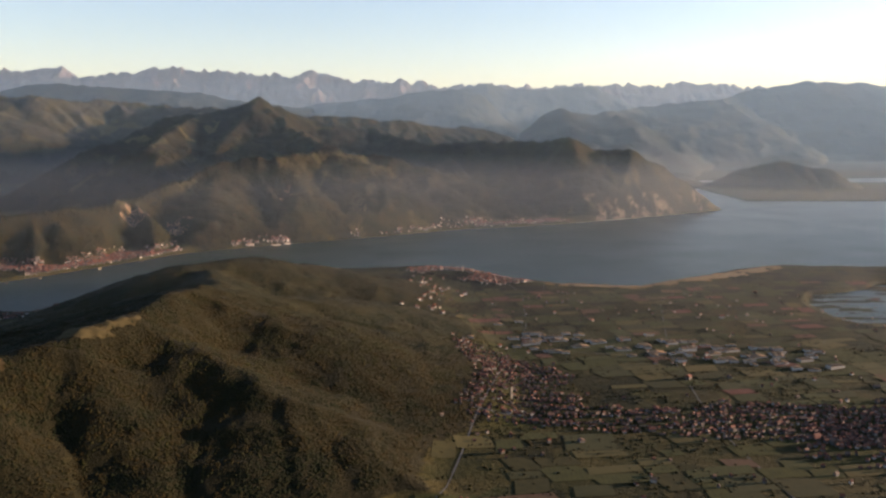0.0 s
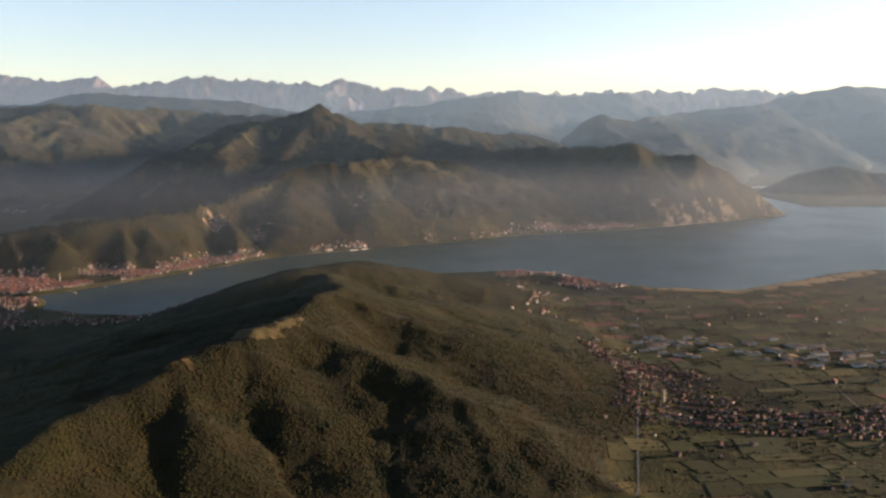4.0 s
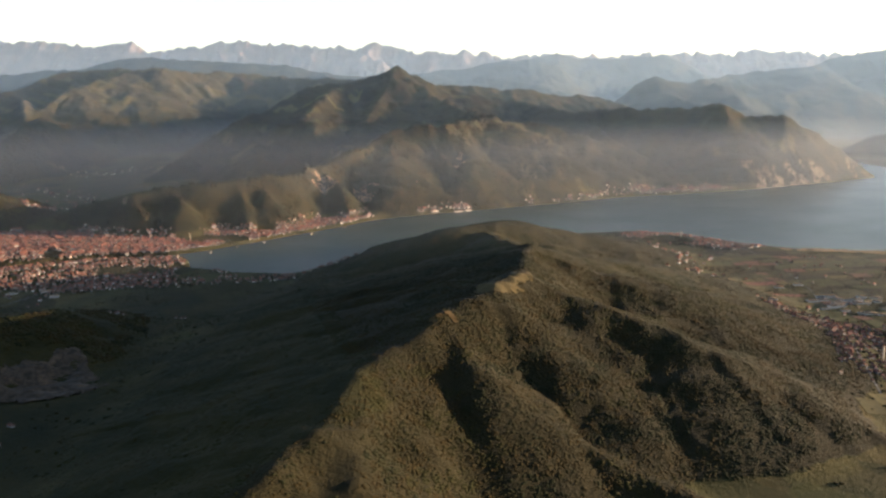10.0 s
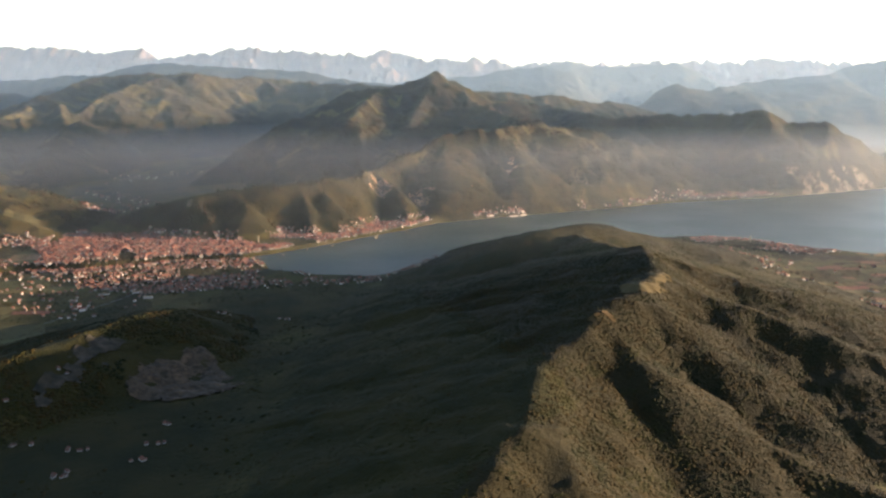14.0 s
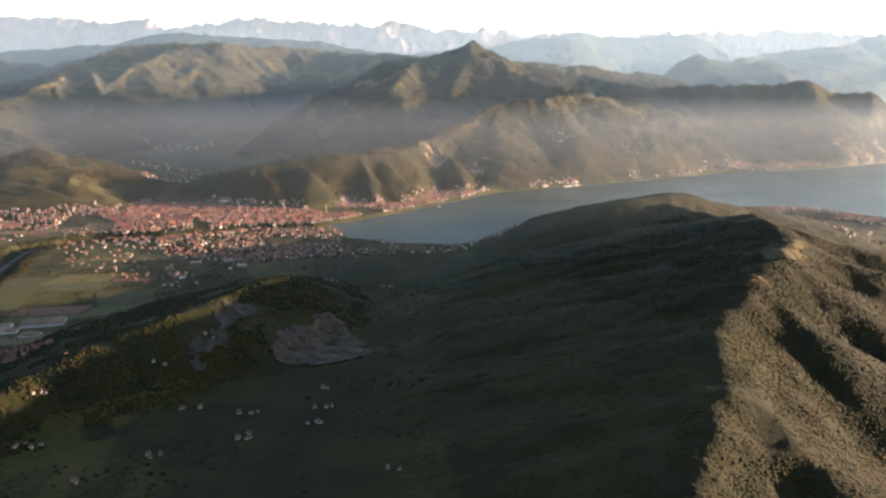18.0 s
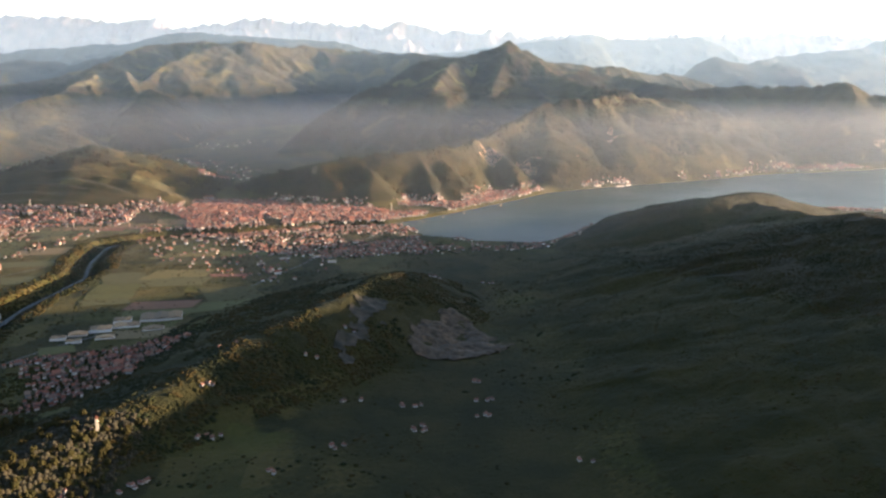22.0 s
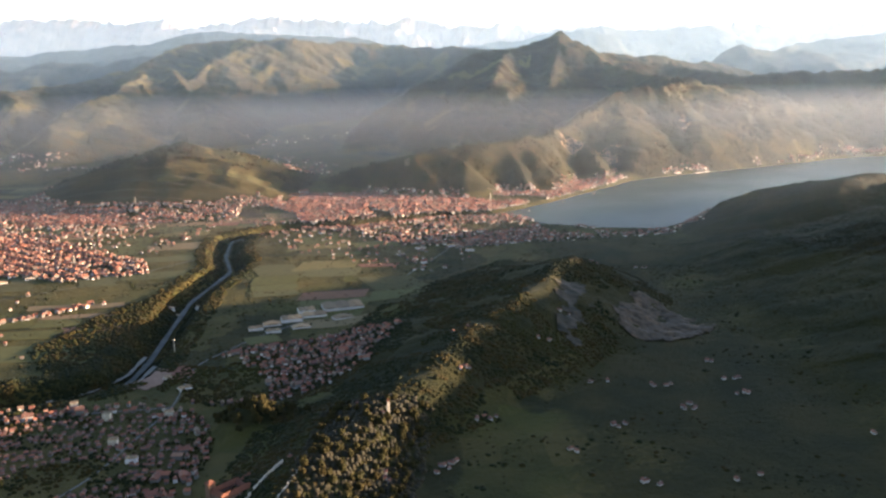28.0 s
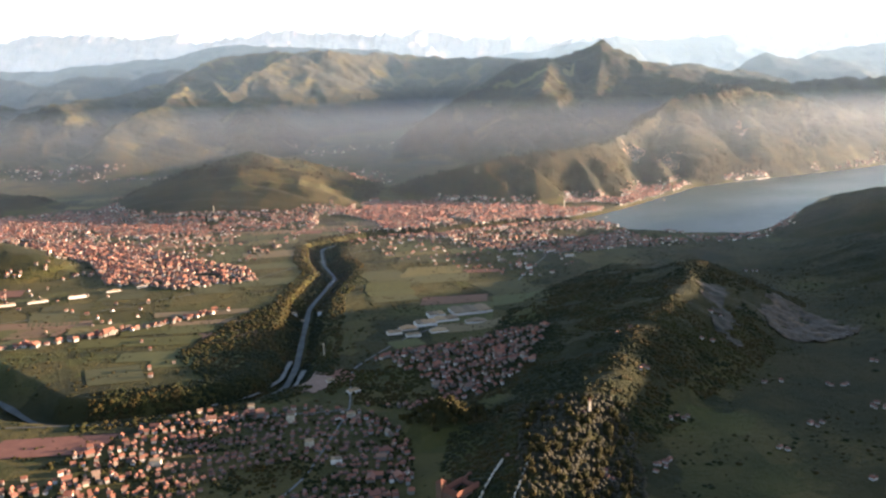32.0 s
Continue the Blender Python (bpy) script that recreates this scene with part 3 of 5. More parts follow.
far_range("mountain_range_west", [(-1900, 1900, 110), (-1400, 1900, 120), (-1241, 1900, 132), (-1058, 1900, 146), (-974, 1900, 162), (-851, 1900, 166), (-600, 1900, 150), (-300, 1900, 110)], 500, FAR_WOOD, "hazy brown-green foothills", 131, 50)
far_range("mountain_range_foothills", [(-1600, 1300, 80), (-1102, 1300, 92), (-1025, 1300, 80), (-955, 1300, 97), (-878, 1300, 90), (-810, 1300, 98), (-640, 1300, 90)], 330, FAR_WOOD, "hazy wooded foothills", 141, 35)
far_range("mountain_range_alps", [(-4200, 4600, 360), (-3700, 4600, 380), (-3253, 4600, 348), (-3108, 4600, 386), (-2895, 4600, 412), (-2587, 4600, 398), (-2322, 4600, 372), (-2122, 4600, 394), (-2003, 4600, 346), (-1777, 4600, 366), (-1456, 4600, 384), (-1264, 4600, 372), (-1008, 4600, 346), (-719, 4600, 356), (-527, 4600, 327), (-270, 4600, 315), (51, 4600, 293), (244, 4600, 300), (855, 4600, 293), (1200, 4600, 305), (1691, 4600, 293), (2600, 4600, 260)], 560, FAR_ROCK, "jagged snow-dusted alpine peaks in haze", 151, 130, 1000, 70, 32)


def box(name, x0, x1, y0, y1, z0, z1, mat):
    bm = bmesh.new()
    bmesh.ops.create_cube(bm, size=1, matrix=Matrix.LocRotScale(((x0 + x1) / 2, (y0 + y1) / 2, (z0 + z1) / 2), None, (x1 - x0, y1 - y0, z1 - z0)))
    me = bpy.data.meshes.new(name)
    bm.to_mesh(me)
    bm.free()
    me.materials.append(mat)
    return new(name, me)


tagged(box("air", -4600, 1500, 190, 2745, -20, 480, haze_material("thin_haze", 0.00007, (0.52, 0.74, 1.0), 0.2)), "thin blue morning haze in the air", "haze", kind="structure")
tagged(box("far_air", -4500, 1450, 2750, 4690, -19, 470, haze_material("distant_haze", 0.00003, (0.70, 0.84, 1.0), 0.2)), "thick blue haze before the far peaks", "haze", kind="structure")
tagged(box("middle_air", -4550, 1480, 430, 2740, -18, 200, haze_material("blue_haze", 0.00005, (0.42, 0.68, 1.0), 0.1)), "blue haze between the mountains", "haze", kind="structure")
for base, top, edge, density in ((30, 50, 240, 0.00019), (-24, 44, 190, 0.00009)):
    tagged(box("mist", -2200, edge, 270 + base, 960, base, top, haze_material("valley_mist", density, (0.80, 0.88, 1.0), 0.4)), "layer of mist lying in the valley", "haze", kind="structure")

# ---- parts and things ----
def mesh_of(name, co, faces, mats, slots=None, flat=True):
    """A mesh from numpy points and a list of equal-sided face arrays."""
    me = bpy.data.meshes.new(name)
    me.vertices.add(len(co))
    me.vertices.foreach_set("co", np.asarray(co, np.float32).ravel())
    loops = np.concatenate([f.ravel() for f in faces]).astype(np.int32)
    sizes = np.concatenate([np.full(len(f), f.shape[1]) for f in faces])
    me.loops.add(len(loops))
    me.loops.foreach_set("vertex_index", loops)
    me.polygons.add(len(sizes))
    me.polygons.foreach_set("loop_start", np.concatenate(([0], np.cumsum(sizes)[:-1])).astype(np.int32))
    if slots is not None:
        me.polygons.foreach_set("material_index", np.asarray(slots, np.int32))
    me.polygons.foreach_set("use_smooth", np.full(len(sizes), not flat))
    for m in mats:
        me.materials.append(m)
    me.update()
    me.validate()
    return me


def part(name, bm, mat, parent, label=""):
    me = bpy.data.meshes.new(name)
    bm.to_mesh(me)
    bm.free()
    me.materials.append(mat)
    ob = new(name, me)
    ob.parent = parent
    return tagged(ob, label) if label else ob


def empty(name, x, y, z, turn=0.0):
    ob = new(name)
    ob.matrix_world = pose(x, y, z, 0, 0, turn)
    ob.empty_display_size = 0.2
    return ob


def island_material(name, colours, rough=0.85, dirt=(0.10, 0.085, 0.07)):
    m, t, p = material(name, rough, 0.3)
    geo = t.nodes.new("ShaderNodeNewGeometry")
    n = len(colours)
    r = ramp(t, geo.outputs["Random Per Island"], [(k / max(1, n - 1), c) for k, c in enumerate(colours)])
    f = noise_at(t, 4.0, 4)
    t.links.new(mix(t, maths(t, "MULTIPLY", f, 0.35), r, dirt), p.inputs["Base Color"])
    return m


def object_material(name, colours, rough=0.85, spec=0.3, dirt=(0.10, 0.085, 0.07)):
    m, t, p = material(name, rough, spec)
    info = t.nodes.new("ShaderNodeObjectInfo")
    n = len(colours)
    r = ramp(t, info.outputs["Random"], [(k / max(1, n - 1), c) for k, c in enumerate(colours)])
    f = noise_at(t, 4.0, 4)
    t.links.new(mix(t, maths(t, "MULTIPLY", f, 0.3), r, dirt), p.inputs["Base Color"])
    return m


def canopy_material(name):
    """Autumn woods: every crown a little different, in drifts of dark green, olive, rust and gold."""
    m, t, p = material(name, 0.95, 0.1)
    geo = t.nodes.new("ShaderNodeNewGeometry")
    one = ramp(t, geo.outputs["Random Per Island"], [(0.0, (0.006417, 0.008077, 0.00168)), (0.3, (0.01141, 0.01064, 0.001764)), (0.55, (0.008562, 0.009178, 0.00168)), (0.8, (0.01854, 0.01321, 0.002099)), (1.0, (0.02424, 0.01542, 0.002519))])
    drift = maths(t, "ADD", maths(t, "MULTIPLY", noise_at(t, 0.11, 5, 0.65), 0.6), maths(t, "MULTIPLY", noise_at(t, 0.03, 4), 0.4))
    many = ramp(t, drift, [(0.42, (0.005336, 0.00792, 0.00204)), (0.475, (0.0103, 0.01109, 0.002465)), (0.52, (0.02162, 0.0132, 0.00272)), (0.57, (0.01582, 0.01549, 0.00289))])
    t.links.new(mix(t, 0.76, one, many), p.inputs["Base Color"])
    return m


ROOF_COLOURS = [(0.0887, 0.02671, 0.01409), (0.1208, 0.03771, 0.01831), (0.07249, 0.02514, 0.0155), (0.145, 0.05028, 0.02535), (0.1047, 0.033, 0.01691), (0.06847, 0.03142, 0.02113)]
WALL_COLOURS = [(0.0697, 0.06056, 0.04773), (0.0879, 0.07879, 0.06619), (0.05464, 0.04292, 0.03246), (0.06875, 0.05762, 0.04582), (0.131, 0.1252, 0.112), (0.05018, 0.03998, 0.03309)]
SHED_COLOURS = [(0.157, 0.1085, 0.06227), (0.1016, 0.07232, 0.04421), (0.2401, 0.1578, 0.08441), (0.1294, 0.0822, 0.04421), (0.1847, 0.1184, 0.06227), (0.2827, 0.1594, 0.07715)]
TOWN_ROOFS = [(1.12 * r, 0.96 * g, 0.8 * b) for r, g, b in ROOF_COLOURS] + [(0.11, 0.07, 0.045), (0.17, 0.066, 0.034)]
TOWN_WALLS = [(1.1 * r, 1.16 * g, 1.2 * b) for r, g, b in WALL_COLOURS] + [(0.44, 0.41, 0.36), (0.28, 0.23, 0.175)]
ROOF_I, WALL_I = island_material("town_roofs", TOWN_ROOFS), island_material("town_walls", TOWN_WALLS)
ROOF_O, WALL_O = object_material("tile_roof", ROOF_COLOURS), object_material("render_wall", WALL_COLOURS)
SHED_ROOF, SHED_WALL = object_material("sheet_roof", SHED_COLOURS, 0.95, 0.08), object_material("shed_wall", [(0.34, 0.31, 0.27), (0.44, 0.40, 0.35), (0.28, 0.24, 0.2)])
TREES = canopy_material("tree_crowns")
BARK = plain_material("bark", [(0.3, (0.05, 0.035, 0.025)), (0.7, (0.10, 0.075, 0.05))], 8)

# a gabled house: walls 1 x 1 x 1 with gables to 1.45, and a roof that stands proud of them
WALL_CO = np.array([(-.5, -.5, -1), (.5, -.5, -1), (.5, .5, -1), (-.5, .5, -1), (-.5, -.5, 1), (.5, -.5, 1), (.5, .5, 1), (-.5, .5, 1), (-.5, 0, 1.42), (.5, 0, 1.42)])
WALL_F4 = np.array([(0, 1, 5, 4), (2, 3, 7, 6)])
WALL_F5 = np.array([(1, 2, 6, 9, 5), (3, 0, 4, 8, 7)])
ROOF_CO = np.array([(-.57, -.6, .93), (.57, -.6, .93), (.57, 0, 1.52), (-.57, 0, 1.52), (.57, .6, .93), (-.57, .6, .93), (-.57, -.6, .86), (.57, -.6, .86), (.57, .6, .86), (-.57, .6, .86)])
ROOF_F4 = np.array([(0, 1, 2, 3), (3, 2, 4, 5), (6, 7, 1, 0), (5, 4, 8, 9), (7, 6, 9, 8)])
ROOF_F3 = np.array([(0, 3, 5), (1, 4, 2)])


def placed(template, at, turn, size):
    """The template's points for every place: at (n, 3), turn (n,), size (n, 3)."""
    c, s = np.cos(turn)[:, None], np.sin(turn)[:, None]
    p = template[None] * size[:, None, :]
    return np.stack((p[..., 0] * c - p[..., 1] * s + at[:, None, 0], p[..., 0] * s + p[..., 1] * c + at[:, None, 1], p[..., 2] + at[:, None, 2]), -1).reshape(-1, 3)


def repeated(f, n, step):
    return (f[None] + (np.arange(n) * step)[:, None, None]).reshape(-1, f.shape[1])


def town(name, at, turn, size, label):
    """Many houses joined: walls and roofs."""
    n = len(at)
    if n == 0:
        return None
    co = np.concatenate((placed(WALL_CO, at, turn, size), placed(ROOF_CO, at, turn, size)))
    k = n * len(WALL_CO)
    faces = [repeated(WALL_F4, n, 10), repeated(WALL_F5, n, 10), k + repeated(ROOF_F4, n, 10), k + repeated(ROOF_F3, n, 10)]
    slots = np.concatenate([np.full(len(f), j) for f, j in zip(faces, (0, 0, 1, 1))])
    return tagged(new(name, mesh_of(name, co, faces, (WALL_I, ROOF_I), slots)), label, "houses", kind="stuff")


RNG = np.random.default_rng(7)


def sites(ring, spacing, turn, keep=0.75, clump=30.0, seed=0, dry=1.5, climb=3.6):
    """Places for houses on crooked rows inside a ring, on dry and not too steep ground."""
    xs, ys = [p[0] for p in ring], [p[1] for p in ring]
    cx, cy = (min(xs) + max(xs)) / 2, (min(ys) + max(ys)) / 2
    reach = math.hypot(max(xs) - min(xs), max(ys) - min(ys)) / 2
    g = np.arange(-reach, reach, spacing)
    u, v = np.meshgrid(g, g)
    u, v = u.ravel(), v.ravel()
    street = (np.round(v / spacing) % 4 == 0)
    u, v = u + RNG.uniform(-.45, .45, u.shape) * spacing, v + RNG.uniform(-.32, .32, v.shape) * spacing
    bend = 0.5 * (value(u / 60, v / 60, seed) - 0.5)
    a = radians(turn) + bend
    x, y = cx + u * np.cos(a) - v * np.sin(a), cy + u * np.sin(a) + v * np.cos(a)
    ok = inside(x, y, ring) & ~street & (RNG.random(x.shape) < keep) & (fbm(x / clump, y / clump, 3, seed + 3) > 0.36)
    x, y, a = x[ok], y[ok], a[ok]
    h, lift, side = lie(x, y)
    d, _ = to_line(x, y, RIVER)
    ok = (side > dry) & (d > 6) & (lift < climb)
    x, y, a = x[ok], y[ok], a[ok]
    a = a + np.where(RNG.random(len(a)) < 0.4, math.pi / 2, 0) + RNG.normal(0, 0.2, len(a))
    return np.stack((x, y, ground_z(x, y)), 1), a


def sizes(n, big=1.0):
    big = big * np.where(RNG.random(n) < 0.07, RNG.uniform(1.4, 2.2, n), 1.0)
    w = RNG.uniform(0.85, 1.5, n) * big
    return np.stack((w, RNG.uniform(0.75, 1.1, n) * big, RNG.uniform(0.5, 0.95, n) * big ** 0.5), 1)


TOWN_RINGS = [
    ("lake_town", [(-236, 352), (-222, 363), (-203, 390), (-186, 414), (-169, 440), (-148, 472), (-155, 482), (-190, 470), (-215, 455), (-235, 425), (-262, 405), (-300, 405), (-330, 400), (-345, 372), (-320, 345), (-310, 312), (-285, 305), (-255, 330)], 1.3, 35, 0.80, 0.84, "dense lake town with terracotta roofs and pale walls"),
    ("shore_town", [(-242, 345), (-215, 342), (-205, 318), (-160, 308), (-130, 340), (-122, 352), (-135, 318), (-165, 297), (-205, 283), (-240, 272), (-270, 280), (-288, 310)], 1.6, 20, 0.6, 0.7, "low houses and gardens along the lake shore"),
    ("valley_town", [(-580, 322), (-540, 365), (-470, 392), (-361, 408), (-345, 385), (-330, 348), (-360, 328), (-400, 322), (-460, 312), (-540, 305)], 1.4, 10, 0.66, 0.76, "wide valley town of terracotta-roofed houses"),
    ("river_village", [(-500, 318), (-440, 306), (-395, 282), (-350, 252), (-341, 234), (-362, 222), (-390, 230), (-412, 262), (-450, 285), (-510, 300)], 1.35, -30, 0.76, 0.76, "village of red-tiled houses above the river"),
    ("plain_town", [(-8, 246), (-4, 200), (6, 190), (50, 182), (118, 172), (125, 196), (70, 208), (42, 222), (22, 246), (2, 262)], 1.25, 8, 0.7, 0.58, "terracotta-roofed town on the plain below the hill"),
    ("headland_village", [(-8, 414), (12, 406), (31, 382), (44, 371), (24, 362), (2, 378), (-22, 402)], 1.5, -30, 0.88, 0.72, "lakeside village on a small headland"),
    ("valley_suburb", [(-511, 362), (-361, 403), (-345, 340), (-352, 262), (-380, 256), (-422, 230), (-407, 199), (-470, 250)], 1.9, 5, 0.5, 0.78, "loose suburb of red-roofed houses and gardens"),
    ("scattered_houses", [(-345, 335), (-262, 338), (-225, 280), (-250, 235), (-300, 262)], 2.8, 20, 0.42, 0.75, "scattered country houses between fields"),
    ("scattered_houses", [(-8, 140), (210, 130), (210, 350), (60, 345), (-5, 360)], 3.6, 12, 0.16, 0.6, "scattered country houses between fields"),
    ("scattered_houses", [(-470, 95), (-330, 140), (-345, 200), (-420, 230), (-470, 250)], 4.0, 12, 0.16, 0.7, "scattered country houses between fields"),
    ("east_village", [(60, 165), (130, 160), (150, 185), (140, 215), (112, 205), (90, 178)], 1.7, 15, 0.6, 0.65, "scattered village houses among fields"),
]
for k, (name, ring, spacing, turn, keep, big, label) in enumerate(TOWN_RINGS):
    at, a = sites(ring, spacing, turn, keep, 26, 200 + 7 * k)
    size = sizes(len(at), big)
    size[:, 2] *= 0.7 if name == "plain_town" else 1.0
    town(name, at, a, size, label)

# ribbons of houses at the foot of the mountains and along the far shore
RIBBONS = [
    ("shore_village", [(18, 588), (50, 601), (90, 618)], 8, 420), ("shore_village", [(-48, 545), (-25, 559), (-5, 576)], 5, 200), ("shore_village", [(-62, 533), (-56, 537)], 4, 14),
    ("shore_hamlet", [(-4, 575), (18, 586)], 3, 18), ("shore_hamlet", [(-132, 486), (-106, 502), (-92, 512)], 3, 90), ("shore_hamlet", [(98, 618), (150, 648), (196, 680)], 1.5, 12),
    ("hillside_village", [(-352, 438), (-345, 444), (-335, 448)], 4, 70), ("hillside_village", [(-640, 520), (-600, 515), (-556, 522), (-530, 520)], 14, 150), ("hillside_hamlet", [(-420, 640), (-400, 660), (-370, 700)], 16, 50),
    ("hillside_hamlet", [(-480, 560), (-540, 680), (-470, 640)], 8, 26), ("valley_hamlet", [(-330, 470), (-360, 520), (-400, 560)], 16, 60), ("valley_hamlet", [(-440, 470), (-480, 500), (-540, 505)], 10, 60),
    ("foot_hamlet", [(-8, 300), (0, 340), (-12, 380)], 10, 40), ("lane_hamlet", [(-398, 156), (-372, 169), (-352, 184), (-340, 200)], 1.6, 80),
]
for name, line, wide, count in RIBBONS:
    u = RNG.random(count) * (len(line) - 1)
    i = u.astype(int)
    p = np.array(line, float)
    xy = p[i] + (p[i + 1] - p[i]) * (u - i)[:, None] + RNG.normal(0, wide * 0.5, (count, 2))
    h, lift, side = lie(xy[:, 0], xy[:, 1])
    xy = xy[(side > 1.2) & (lift < 8)]
    at = np.column_stack((xy, ground_z(xy[:, 0], xy[:, 1])))
    town(name, at, RNG.uniform(0, 3.1, len(at)), sizes(len(at), 0.95), "houses with terracotta roofs at the foot of a slope")


# ---- houses of the near village, one by one ----
def template_mesh(name, co, faces, mat):
    return mesh_of(name, co, faces, (mat,))


def prism(x0, x1, y0, y1, z0, z1):
    co = np.array([(x, y, z) for z in (z0, z1) for x, y in ((x0, y0), (x1, y0), (x1, y1), (x0, y1))], float)
    return co, np.array([(3, 2, 1, 0), (4, 5, 6, 7), (0, 1, 5, 4), (1, 2, 6, 5), (2, 3, 7, 6), (3, 0, 4, 7)])


def child(name, me, parent, at=(0, 0, 0), label=""):
    ob = new(name, me)
    ob.parent = parent
    ob.location = at
    return tagged(ob, label) if label else ob


HOUSE_KINDS = []
for w, d, h in ((0.92, 0.68, 0.42), (0.8, 0.72, 0.52), (1.15, 0.72, 0.44), (0.72, 0.64, 0.38), (0.86, 0.8, 0.6)):
    s = 0.78 * np.array((w, d, h))
    chimney_co, chimney_f = prism(-0.05, 0.05, -0.05, 0.05, 0, 0.27)
    HOUSE_KINDS.append((s, template_mesh("wall", WALL_CO * s, [WALL_F4, WALL_F5], WALL_O), template_mesh("roof", ROOF_CO * s, [ROOF_F4, ROOF_F3], ROOF_O), template_mesh("chimney", chimney_co, [chimney_f], WALL_O)))


WHITEWASH = plain_material("whitewash", [(0.3, (0.165, 0.154, 0.132)), (0.7, (0.253, 0.242, 0.22))], 1.5)
for s, wall, roof, chimney in HOUSE_KINDS[:5]:
    s = 1.05 * s
    HOUSE_KINDS.append((s, template_mesh("wall", WALL_CO * s, [WALL_F4, WALL_F5], WHITEWASH), template_mesh("roof", ROOF_CO * s, [ROOF_F4, ROOF_F3], ROOF_O), chimney))


def house(x, y, z, turn, kind, label, group=""):
    s, wall, roof, chimney = HOUSE_KINDS[kind]
    ob = empty("house", x, y, z, math.degrees(turn))
    child("wall", wall, ob)
    r = child("roof", roof, ob)
    c = child("chimney", chimney, r, (0.22 * s[0], 0.16 * s[1], 1.2 * s[2]))
    return tagged(ob, label, "house", group)


NEAR_TOWN = [(-352, 96), (-334, 106), (-324, 122), (-318, 126), (-296, 129), (-284, 126), (-276, 112), (-274, 96), (-272, 80), (-300, 74), (-352, 74)]
at, a = sites(NEAR_TOWN, 1.42, 12, 0.82, 20, 401)
order = np.argsort(np.hypot(at[:, 0] + 300, at[:, 1] - 105))
at, a = at[order], a[order]
NEAR_LABELS = ("plastered village house with terracotta tile roof", "two-storey plastered house with red tile roof", "long low house with terracotta gable roof", "small cream house with tiled gable roof", "taller villa with terracotta roof and chimney")
for k in range(min(290, len(at))):
    house(*at[k], a[k], k * 7 % 5, NEAR_LABELS[k * 7 % 5], "houses of the near village")
if len(at) > 290:
    town("village_outskirts", at[290:], a[290:], sizes(len(at) - 290, 0.62), "more red-roofed houses at the edge of the village")
SHADE_TOWN = [(-298, 133), (-275, 127), (-262, 134), (-250, 150), (-246, 166), (-262, 174), (-284, 164), (-296, 150)]
at, a = sites(SHADE_TOWN, 1.4, 35, 0.85, 20, 431)
town("village_in_shade", at, a, sizes(len(at), 0.62), "rows of tiled houses in the hill's shade")

# farmhouses in the shaded valley
FARMS = []
for fx, fy, count in ((-218, 149, 3), (-207, 119, 4), (-193, 127, 5), (-229, 120, 4), (-214, 108, 2), (-236, 103, 6), (-243, 98, 5), (-205, 99, 3), (-180, 133, 3), (-196, 138, 4), (-181, 141, 3), (-213, 164, 2), (-184, 152, 3), (-209, 140, 3), (-190, 101, 2), (-199, 233, 4), (-183, 242, 3), (-234, 132, 3), (-165, 116, 2)):
    FARMS += [(fx + RNG.normal(0, 1.3), fy + RNG.normal(0, 0.9)) for _ in range(count)]
for k, (x, y) in enumerate(FARMS):
    house(x, y, float(ground_z(x, y)), k * 1.7, 5 + k % 5, "pale farmhouse with tiled roof in the shaded valley", "farmhouses of the shaded valley")


# ---- sheds and factories ----
def shed(x, y, w, d, h, turn, bays, label, name="warehouse"):
    """A low hall: a wall box, and one shallow roof a bay."""
    z = float(ground_z(x, y))
    ob = empty(name, x, y, z, turn)
    co, f = prism(-w / 2, w / 2, -d / 2, d / 2, -1.0, h)
    child("wall", mesh_of("wall", co, [f], (SHED_WALL,)), ob)
    step = w / bays
    roof = np.array([(-.5, -.51, 0), (.5, -.51, 0), (.5, .51, 0), (-.5, .51, 0), (0, -.51, 1), (0, .51, 1)]) * np.array((step, d, 0.09 * step + 0.05))
    me = mesh_of("roof", roof, [np.array([(0, 4, 5, 3), (4, 1, 2, 5), (3, 2, 1, 0)]), np.array([(0, 1, 4), (2, 3, 5)])], (SHED_ROOF,))
    for b in range(bays):
        child("roof", me, ob, (-w / 2 + (b + 0.5) * step, 0, h + 0.01))
    return tagged(ob, label, "warehouse", "industrial halls")


